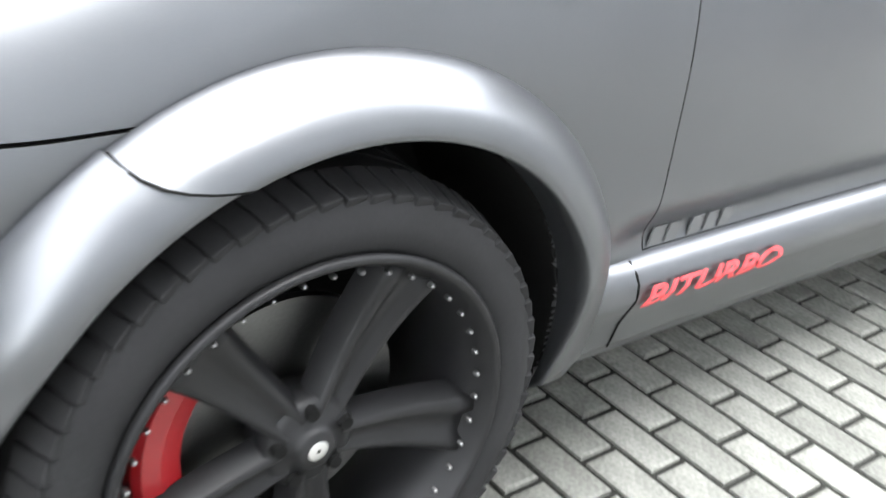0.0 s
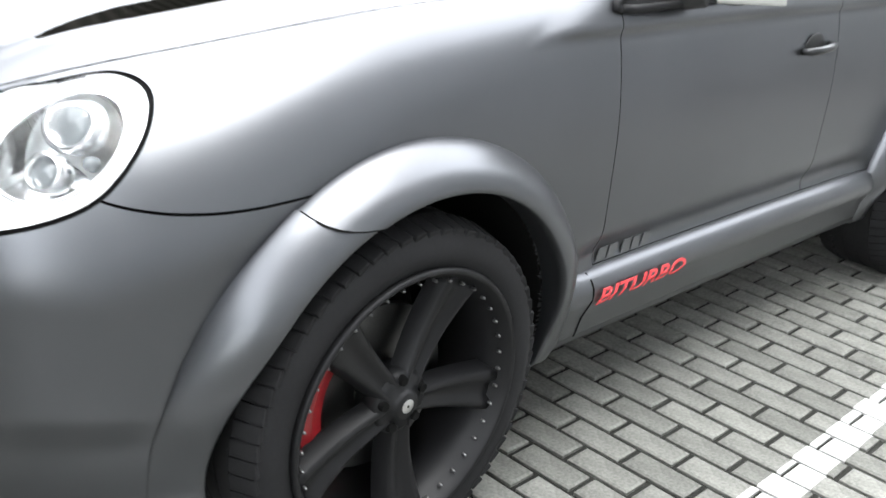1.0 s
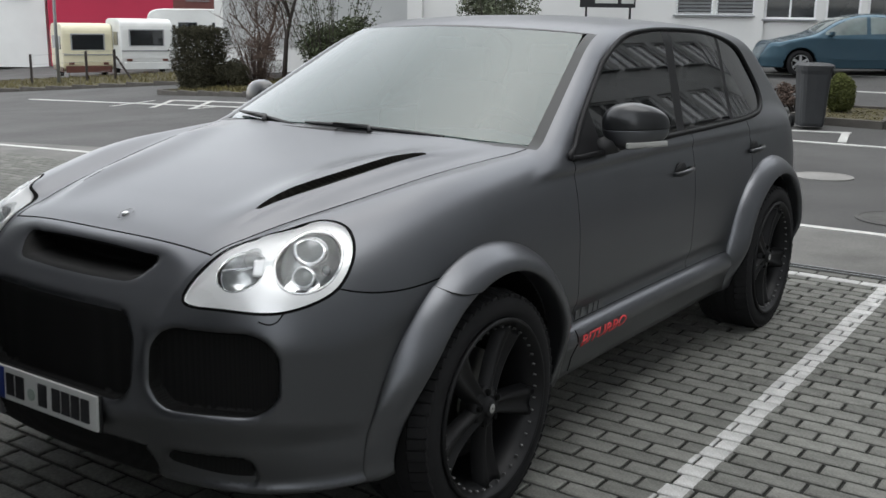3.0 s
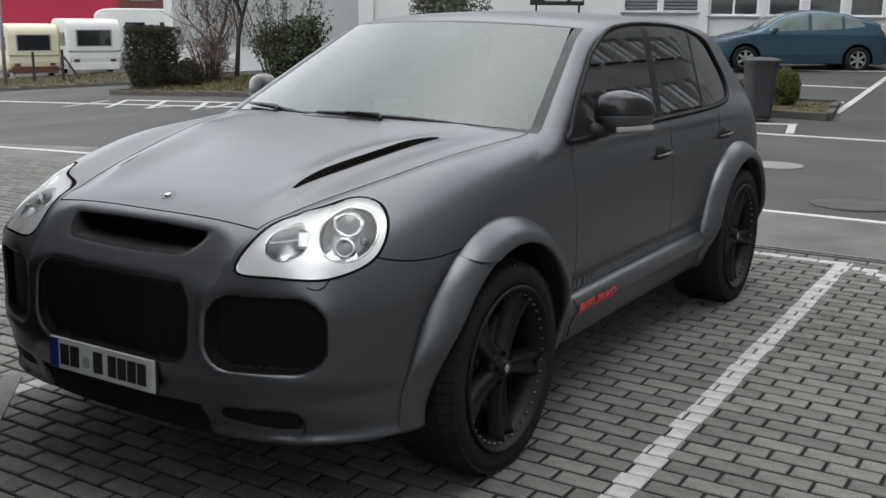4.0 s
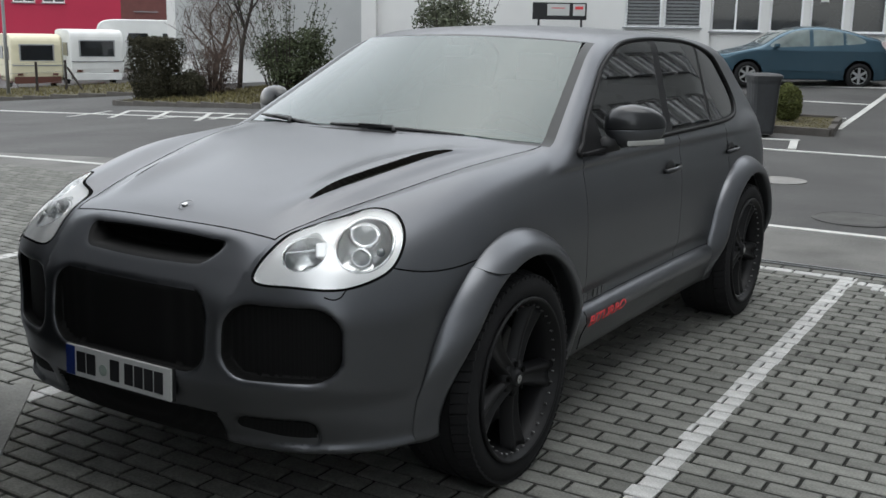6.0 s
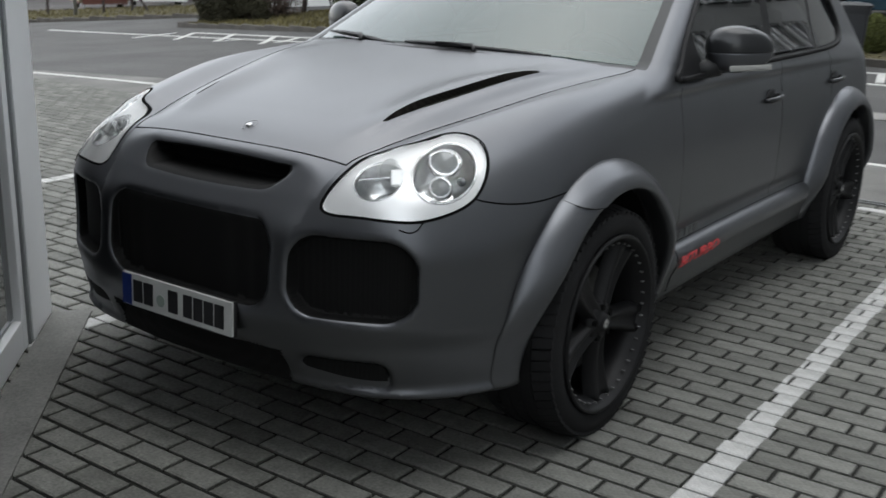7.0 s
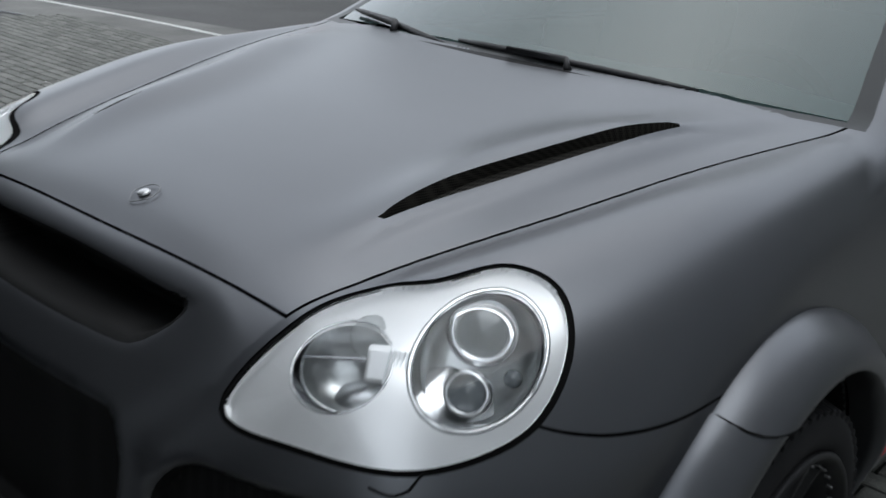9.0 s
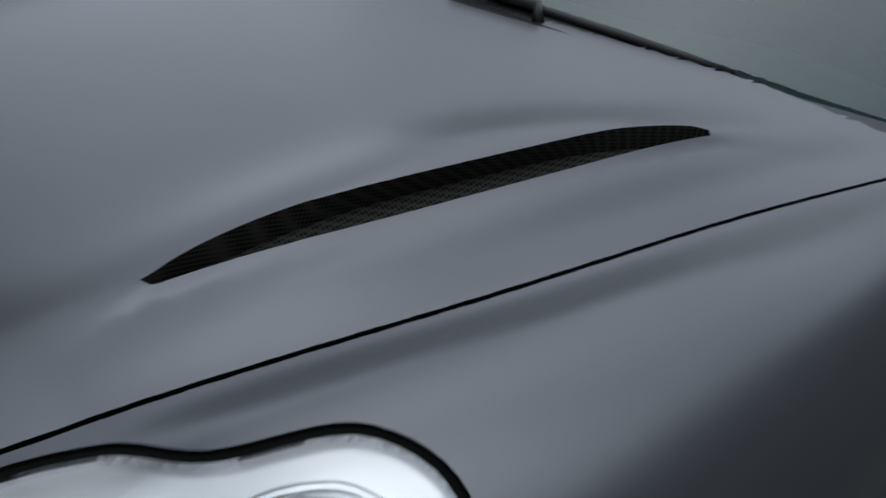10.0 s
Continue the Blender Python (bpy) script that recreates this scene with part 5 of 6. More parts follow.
# ---- notice board on the office wall ----
def notice_board():
    b = thing("notice_board", "black-framed board with two pale notices on legs", "sign", (-11.3, 25.55, gz0(-11.3, 25.55)), 32.0)
    box("post", (0.06, 0.06, 2.16), (-0.62, 0, 1.08), INK, b)
    box("post", (0.06, 0.06, 2.16), (0.66, 0, 1.08), INK, b)
    box("board", (1.62, 0.05, 0.50), (0, 0, 1.93), INK, b, bevel=0.01)
    box("notice", (0.66, 0.012, 0.34), (-0.04, -0.032, 1.97), PLATE_WHITE, b)
    box("notice", (0.36, 0.012, 0.34), (0.58, -0.032, 1.97), PLATE_WHITE, b)
    box("notice_bar", (0.24, 0.008, 0.09), (0.58, -0.040, 2.03), RED_FILM, b)
    box("notice_bar", (0.40, 0.008, 0.025), (-0.04, -0.040, 2.02), RED_FILM, b)


def gz0(x, y):
    soft = lambda t: t * t / (t + 2.5) if t > 0 else 0.0  # noqa: E731
    return 0.055 * soft(y - 13.5) - 0.058 * soft(-x - 6.0) - 0.02


notice_board()


# ================= plants =================
def leaves(count, size, shape, seed, flat=0.6, slim=0.38):
    """Many small leaf blades scattered through a lumpy crown. shape gives a random place."""
    g = random.Random(seed)
    v, f = [], []
    for _ in range(count):
        p = shape(g)
        a = Vector((g.gauss(0, 1), g.gauss(0, 1), g.gauss(0, flat))).normalized()
        b = a.orthogonal().normalized()
        s = size * g.uniform(0.6, 1.4)
        c = Vector(p)
        n = len(v)
        v += [c - a * s, c + b * s * slim, c + a * s, c - b * s * slim]
        f.append((n, n + 1, n + 2, n + 3))
    return v, f


def lump(rx, ry, rz, lumps, seed):
    """A crown made of several clumps inside an ellipsoid, dense near their skins."""
    g = random.Random(seed)
    spots = []
    for _ in range(lumps):
        t, w = g.uniform(0, 2 * math.pi), g.uniform(0.0, 1)
        r = math.sqrt(g.random()) * 0.75
        spots.append((rx * r * math.cos(t), ry * r * math.sin(t), rz * (0.25 + 1.35 * w), g.uniform(0.28, 0.5)))

    def place(q):
        x, y, z, s = q.choice(spots)
        d = Vector((q.gauss(0, 1), q.gauss(0, 1), q.gauss(0, 1))).normalized() * (q.random() ** 0.35)
        return (x + d.x * rx * s, y + d.y * ry * s, max(0.02, z + d.z * rz * s))

    return place


def clipped(rx, ry, rz):
    """A dense crown cut to a slightly uneven round."""
    def place(q):
        d = Vector((q.gauss(0, 1), q.gauss(0, 1), q.gauss(0, 1))).normalized()
        r = (0.55 + 0.45 * q.random() ** 0.5) * (1 + 0.06 * math.sin(5 * d.x + 3 * d.z) + 0.05 * math.sin(7 * d.y))
        return (d.x * rx * r, d.y * ry * r, max(0.02, rz + d.z * rz * r))

    return place


def boxed(rx, ry, rz):
    """A dense hedge block with an uneven skin, thinner at its foot."""
    def place(q):
        u, v, w = (q.uniform(-1, 1) for _ in range(3))
        k = max(abs(u), abs(v), abs(w)) or 1.0
        g = (0.55 + 0.45 * q.random() ** 0.4) / k
        u, v, w = u * g, v * g, w * g
        swell = 1 + 0.07 * math.sin(6 * u + 4 * w) + 0.06 * math.sin(9 * v + 5 * w + 2 * u) + q.gauss(0, 0.025)
        narrow = 0.86 + 0.14 * min(1.0, (w + 1) * 1.2)
        return (u * rx * swell * narrow, v * ry * swell * narrow, max(0.02, rz + w * rz * (1 + 0.05 * math.sin(7 * u) + 0.04 * math.sin(11 * v))))

    return place


def shoots(parent, count, spread, low, high, seed, mat, leaf):
    """Long thin shoots standing out of a crown, each with a few leaves."""
    g = random.Random(seed)
    v_all, f_all, spots = [], [], []
    for _ in range(count):
        t = g.uniform(0, 2 * math.pi)
        r = spread * math.sqrt(g.random())
        h = g.uniform(low, high)
        lean = g.uniform(0.1, 0.55)
        pts = [Vector((r * math.cos(t) * (0.5 + 0.5 * k / 4) + lean * math.cos(t) * (k / 4) ** 2, r * math.sin(t) * (0.5 + 0.5 * k / 4) + lean * math.sin(t) * (k / 4) ** 2, h * k / 4)) for k in range(5)]
        v, f = tube(pts, [0.016, 0.013, 0.010, 0.007, 0.003], 4)
        f_all += [tuple(i + len(v_all) for i in q) for q in f]
        v_all += v
        for _ in range(26):
            k = g.uniform(1.6, 4)
            i = min(3, int(k))
            spots.append(pts[i].lerp(pts[i + 1], k - i) + Vector((g.gauss(0, 0.05), g.gauss(0, 0.05), g.gauss(0, 0.04))))
    mesh_object("shoot_tuft", v_all, f_all, mat, parent)
    if leaf:
        it = iter(spots)
        v, f = leaves(len(spots), 0.05, lambda q: next(it), seed + 1)
        mesh_object("shoot_foliage", v, f, leaf, parent)


def shrub(name, label, at, rx, ry, rz, count, size, mat, seed, lumps=14, lift=0.0, slim=0.38, shape=None):
    b = thing(name, label, "shrub", (at[0], at[1], gz0(*at) + lift))
    v, f = leaves(count, size, shape or (lump(rx, ry, rz, lumps, seed) if lumps else clipped(rx, ry, rz)), seed + 1, slim=slim)
    ob = mesh_object("crown", v, f, mat, b)
    g = random.Random(seed + 2)
    bm_v, bm_f = [], []
    for k in range(7):
        t = 2 * math.pi * k / 7
        tip = (rx * 0.6 * math.cos(t), ry * 0.6 * math.sin(t), rz * g.uniform(0.7, 1.3))
        v, f = tube([(0.04 * math.cos(t), 0.04 * math.sin(t), 0), (tip[0] * 0.4, tip[1] * 0.4, tip[2] * 0.5), tip], [0.03, 0.02, 0.006], 5)
        bm_f += [tuple(i + len(bm_v) for i in q) for q in f]
        bm_v += v
    mesh_object("stems", bm_v, bm_f, BARK, b)
    return b


shrub("conifer_hedge", "dense dark green conifer hedge block on the grass strip", (-21.0, 18.5), 0.62, 0.58, 0.92, 26000, 0.034, LEAF_DARK, 3, shape=boxed(0.62, 0.58, 0.92))
shrub("low_conifer", "low dark green conifer mound at the hedge's foot", (-20.0, 18.75), 0.55, 0.50, 0.46, 9000, 0.034, LEAF_DARK, 8, 16)
brown = shrub("brown_shrub", "bare brown twiggy shrub beside the conifer", (-20.35, 20.1), 1.05, 0.9, 0.80, 5200, 0.085, LEAF_BROWN, 5, 18, slim=0.07)
shoots(brown, 34, 0.7, 1.3, 2.3, 51, LEAF_BROWN, None)
green = shrub("evergreen_shrub", "loose green shrub with long shoots by the wall", (-17.5, 20.4), 1.45, 1.1, 1.0, 6500, 0.055, LEAF_GREEN, 11, 26)
shoots(green, 46, 1.15, 1.5, 3.2, 61, BARK, LEAF_GREEN)
pale = shrub("pale_shrub", "loose pale green shrub with upright shoots by the wall", (-13.4, 23.0), 1.35, 0.9, 1.36, 8000, 0.055, LEAF_PALE, 17, 18)
shoots(pale, 22, 1.2, 2.2, 3.6, 71, BARK, LEAF_PALE)
shrub("clipped_shrub", "small clipped green shrub on the kerbed island", (-2.05, 16.1), 0.26, 0.26, 0.34, 6500, 0.026, LEAF_MOSS, 23, 0, 0.07)
shrub("brown_shrub", "low reddish winter shrub beside the bin", (-2.9, 16.4), 0.5, 0.4, 0.30, 1200, 0.04, LEAF_BROWN, 29, 8)


def bare_tree(at, height, seed, bark=None):
    b = thing("bare_tree", "leafless dark tree standing on the grass strip", "tree", (at[0], at[1], gz0(*at)))
    g = random.Random(seed)
    v_all, f_all = [], []

    def limb(p, d, length, r, level):
        pts, q, e = [Vector(p)], Vector(p), Vector(d).normalized()
        n = 5
        for k in range(n):
            e = (e + Vector((g.gauss(0, 0.16), g.gauss(0, 0.16), 0.06))).normalized()
            q = q + e * length / n
            pts.append(q.copy())
        v, f = tube(pts, [r * (1 - 0.55 * k / n) for k in range(n + 1)], 6 if level < 2 else 4)
        f_all.extend(tuple(i + len(v_all) for i in t) for t in f)
        v_all.extend(v)
        if level < 4:
            for k in range(g.randint(3, 4) if level else 5):
                i = g.randint(2, n)
                side = Vector((g.gauss(0, 1), g.gauss(0, 1), g.uniform(0.2, 0.9))).normalized()
                limb(pts[i], (e * 0.5 + side).normalized(), length * g.uniform(0.45, 0.7), r * 0.42, level + 1)

    limb((0, 0, 0), (0.05, 0, 1), height * 0.5, 0.085, 0)
    mesh_object("trunk", v_all, f_all, bark or BARK, b, smooth=True)
    v, f = leaves(1500, 0.17, lump(height * 0.30, height * 0.26, height * 0.36, 26, seed + 5), seed + 6, flat=1.2, slim=0.035)
    mesh_object("twig_haze", [(x, y, z + height * 0.16) for x, y, z in v], f, LEAF_BROWN, b, "haze of fine brown twigs")


bare_tree((-20.7, 21.7), 6.5, 4)
bare_tree((-22.5, 22.5), 5.0, 9, LEAF_BROWN)


def grass_strip(name, label, poly, count, seed, tall=0.15):
    """A kerbed bed with soil, kerb stones and tufts of dry grass."""
    p = [Vector((x, y, 0)) for x, y in poly]
    b = thing(name, label, "planting bed", kind="structure")
    c = sum(p, Vector()) / len(p)
    soil_v = [(q.x, q.y, gz0(q.x, q.y) + 0.085) for q in p] + [(q.x, q.y, gz0(q.x, q.y) - 0.03) for q in p]
    n = len(p)
    mesh_object("soil", soil_v, [tuple(range(n))] + [(i, i + n, (i + 1) % n + n, (i + 1) % n) for i in range(n)], SOIL, b)
    for i in range(n):
        a, e = p[i], p[(i + 1) % n]
        length = (e - a).length
        k = max(1, int(length / 1.0))
        for j in range(k):
            m = a + (e - a) * ((j + 0.5) / k)
            t = math.degrees(math.atan2(e.y - a.y, e.x - a.x))
            box("kerb_stone", (length / k - 0.012, 0.12, 0.16), (m.x, m.y, gz0(m.x, m.y) + 0.045), KERB, b, bevel=0.012, m=pose(0, 0, 0, 0, 0, t))
    g = random.Random(seed)
    v, f = [], []
    shape = np.array([(a.x, a.y) for a in p])
    lo, hi = shape.min(0), shape.max(0)
    for _ in range(count):
        q = Vector((g.uniform(lo[0], hi[0]), g.uniform(lo[1], hi[1]), 0))
        if inside(np.array([q.x]), np.array([q.y]), shape)[0] > -0.08:
            continue
        z = gz0(q.x, q.y) + 0.07
        h, d = g.uniform(tall * 0.3, tall), g.uniform(0, 6.28)
        dx, dy = 0.02 * math.cos(d), 0.02 * math.sin(d)
        k = len(v)
        v += [(q.x - dx, q.y - dy, z), (q.x + dx, q.y + dy, z), (q.x + g.gauss(0, 0.05), q.y + g.gauss(0, 0.05), z + h)]
        f.append((k, k + 1, k + 2))
    tagged(mesh_object("grass", v, f, GRASS, b, "tufts of dry yellow-green grass"), kind="stuff")


grass_strip("grass_strip", "kerbed strip of dry grass under the shrubs", ((-21.6, 17.4), (-13.0, 15.9), (-9.5, 22.0), (-20.0, 24.0)), 12000, 2)
grass_strip("grass_verge", "long grass verge in front of the caravans", ((-33.0, 18.3), (-24.6, 20.9), (-27.5, 26.5), (-40.0, 22.5)), 9000, 6)
grass_strip("kerbed_island", "small kerbed island with moss and a clipped shrub", ((-2.5, 15.0), (-1.0, 14.85), (-1.30, 16.9), (-2.5, 16.9)), 2500, 12, 0.045)


# ================= wheelie bin =================
def wheelie_bin(at, turn):
    b = thing("wheelie_bin", "dark grey plastic wheelie bin with closed lid", "bin", (at[0], at[1], gz0(*at) + 0.001), turn)
    v, f = [], []
    for z, wx, wy in ((0.05, 0.19, 0.21), (0.10, 0.20, 0.225), (0.87, 0.24, 0.275), (0.93, 0.258, 0.29), (0.97, 0.258, 0.29)):
        for k in range(16):
            t = 2 * math.pi * k / 16
            c, s = math.cos(t), math.sin(t)
            v.append((wx * math.copysign(abs(c) ** 0.45, c), wy * math.copysign(abs(s) ** 0.45, s), z))
    for j in range(4):
        f += [(j * 16 + k, j * 16 + (k + 1) % 16, (j + 1) * 16 + (k + 1) % 16, (j + 1) * 16 + k) for k in range(16)]
    f += [tuple(range(16))[::-1], tuple(range(64, 80))]
    mesh_object("bin_body", v, f, BIN_GREY, b, smooth=False)
    v, f = [], []
    for z, w in ((0.97, 1.06), (1.005, 1.06), (1.035, 0.9), (1.045, 0.5)):
        for k in range(16):
            t = 2 * math.pi * k / 16
            c, s = math.cos(t), math.sin(t)
            v.append((0.262 * w * math.copysign(abs(c) ** 0.45, c), 0.295 * w * math.copysign(abs(s) ** 0.45, s), z))
    for j in range(3):
        f += [(j * 16 + k, j * 16 + (k + 1) % 16, (j + 1) * 16 + (k + 1) % 16, (j + 1) * 16 + k) for k in range(16)]
    f += [tuple(range(16))[::-1], tuple(range(48, 64))]
    mesh_object("lid", v, f, BIN_GREY, b, "flat domed bin lid")
    v, f = tube([(-0.22, 0.31, 0.97), (-0.22, 0.37, 0.99), (0.22, 0.37, 0.99), (0.22, 0.31, 0.97)], 0.016, 6)
    mesh_object("handle", v, f, BIN_GREY, b)
    for sx in (-1, 1):
        v, f = lathe([(sx * 0.20, 0.0), (sx * 0.20, 0.10), (sx * 0.25, 0.10), (sx * 0.25, 0.0)], 20, "x", closed=False)
        mesh_object("bin_wheel", [(a, c + 0.24, d + 0.10) for a, c, d in v], f, RUBBER, b)


wheelie_bin((-2.03, 14.32), 30.0)


# ================= blue hatchback =================
def hatchback(at, turn):
    b = thing("hatchback_car", "blue-green hatchback parked before the white office", "car", at, turn)
    top = spline([0.0, 0.10, 0.45, 0.95, 1.25, 1.70, 2.20, 2.60, 3.20, 3.75, 4.15, 4.38, 4.46], [0.50, 0.70, 0.84, 0.96, 1.05, 1.31, 1.455, 1.48, 1.42, 1.28, 1.16, 0.95, 0.6])

    def field(u, w, z):
        w = np.abs(w)
        half = 0.862 - 0.42 * np.maximum(z - 0.90, 0) - 0.10 * np.maximum(0.45 - z, 0)
        plan = ((w / half) ** 4 + (np.maximum(1.3 - u, 0) / 1.34) ** 4 + (np.maximum(u - 3.3, 0) / 1.17) ** 4) ** 0.25
        f = smax(z - top(u) + 0.05 * w * w, (plan - 1) * 0.85, 0.10)
        f = smax(f, 0.19 - z, 0.04)
        arch = np.minimum(np.hypot(u - 0.90, z - 0.30), np.hypot(u - 3.60, z - 0.30)) - 0.36
        return np.maximum(f, -np.maximum(arch, 0.55 - w))

    v, q = surface_net(field, (-0.08, -0.92, 0.12), (4.54, 0.92, 1.56), 0.045)
    t = np.concatenate([q[:, [0, 1, 2]], q[:, [0, 2, 3]]])
    side = outline([(1.42, 0.98), (2.2, 0.99), (3.1, 1.03), (3.72, 1.10), (3.45, 1.27), (2.9, 1.37), (2.3, 1.385), (1.85, 1.28)], 5)
    screen = lambda p: np.where((p[:, 0] < 2.1), np.maximum(np.maximum(1.28 - p[:, 0], p[:, 0] - 2.02), np.abs(p[:, 1]) - 0.62), 1.0)  # noqa: E731
    glassy = lambda p: np.where((np.abs(p[:, 1]) > 0.5) & (p[:, 2] > 0.9), inside(p[:, 0], p[:, 2], side), 1.0)  # noqa: E731
    for fn in (glassy, screen):
        v, t = split_triangles(v, t, fn(v))
    _, g = gradient(field, v)
    n = g / np.maximum(np.linalg.norm(g, axis=1, keepdims=True), 1e-9)
    c = v[t]
    fn_ = np.cross(c[:, 1] - c[:, 0], c[:, 2] - c[:, 0])
    bad = (fn_ * n[t].mean(1)).sum(1) < 0
    t[bad] = t[bad][:, ::-1]
    m = v[t].mean(1)
    post = (np.abs(m[:, 0] - 2.42) < 0.04) | (np.abs(m[:, 0] - 3.22) < 0.03)
    arch = (np.minimum(np.hypot(m[:, 0] - 0.90, m[:, 2] - 0.30), np.hypot(m[:, 0] - 3.60, m[:, 2] - 0.30)) < 0.362) & (np.abs(m[:, 1]) < 0.86)
    is_glass = (glassy(m) < 0) & ~post
    is_screen = (screen(m) < 0) & (m[:, 2] > 0.8)
    kinds = np.where(arch, 3, np.where(is_screen, 2, np.where(is_glass, 1, 0)))
    groups = [("coachwork", HATCH_PAINT, kinds == 0), ("wheel_well", LINER, kinds == 3), ("windscreen", LIT_PANE, (kinds == 2) & (m[:, 0] < 2.1) & (m[:, 2] > 0.8)), ("rear_screen", DARK_PANE, (kinds == 2) & (m[:, 0] >= 2.1))]
    for lo, hi in ((0.0, 2.42), (2.42, 3.22), (3.22, 4.5)):
        for sy in (-1, 1):
            groups.append(("side_window", LIT_PANE, (kinds == 1) & (m[:, 0] >= lo) & (m[:, 0] < hi) & (m[:, 1] * sy > 0)))
    for nm, mat, chosen in groups:
        if chosen.any():
            a, e, o = compact(v, t[chosen], n)
            mesh_object(nm, a, e, mat, b, normals=o)
    for u in (0.90, 3.60):
        for sy in (-1, 1):
            wh = new("wheel")
            wh.parent = b
            wh.matrix_basis = pose(u, sy * 0.76, 0.305)
            vv, ff = lathe([(-0.09, 0.20), (-0.10, 0.25), (-0.08, 0.300), (0.08, 0.300), (0.10, 0.25), (0.09, 0.20)], 32, "y", closed=True)
            mesh_object("tyre", vv, ff, RUBBER, wh, smooth=True)
            bm = bmesh.new()
            for k in range(6):
                box_into(bm, (0.055, 0.03, 0.20), (0, 0, 0), Matrix.Rotation(radians(60 * k), 4, "Y") @ Matrix.Translation((0, sy * 0.075, 0.105)), 0.006)
            vv, ff = lathe([(sy * 0.06, 0.185), (sy * 0.09, 0.19), (sy * 0.09, 0.205), (sy * 0.06, 0.21)], 32, "y", closed=True)
            made = [bm.verts.new(p) for p in vv]
            for x in ff:
                bm.faces.new([made[i] for i in x])
            part("rim", bm, ALLOY, wh, "silver six-spoke rim")
            vv, ff = lathe([(sy * 0.05, 0.0), (sy * 0.05, 0.19)], 24, "y", closed=False)
            mesh_object("rim_shade", vv, ff, LINER, wh)
    for sy in (-1, 1):
        box("tail_lamp", (0.20, 0.10, 0.30), (4.22, sy * 0.70, 0.98), TAIL_LAMP, b, "clear and red tail lamp", bevel=0.02)
        box("headlight", (0.34, 0.05, 0.12), (0.42, sy * 0.68, 0.74), TAIL_LAMP, b, bevel=0.02, m=pose(0, 0, 0, 0, -16, sy * 24))
        box("door_mirror", (0.12, 0.16, 0.10), (1.55, sy * 0.93, 1.0), HATCH_PAINT, b, bevel=0.03)
        box("door_handle", (0.16, 0.02, 0.03), (2.25, sy * 0.865, 0.86), HATCH_PAINT, b, bevel=0.008)
        box("door_handle", (0.16, 0.02, 0.03), (3.15, sy * 0.865, 0.88), HATCH_PAINT, b, bevel=0.008)
        box("side_strip", (1.6, 0.012, 0.03), (2.35, sy * 0.865, 0.42), HATCH_PAINT, b, bevel=0.004)


HA = radians(30.0)
hx, hy = -4.66 - 0.80 * math.sin(HA) - 0.90 * math.cos(HA), 22.45 + 0.80 * math.cos(HA) - 0.90 * math.sin(HA)
hatchback((hx, hy, gz0(-3.5, 23.2) + 0.0), 30.0)


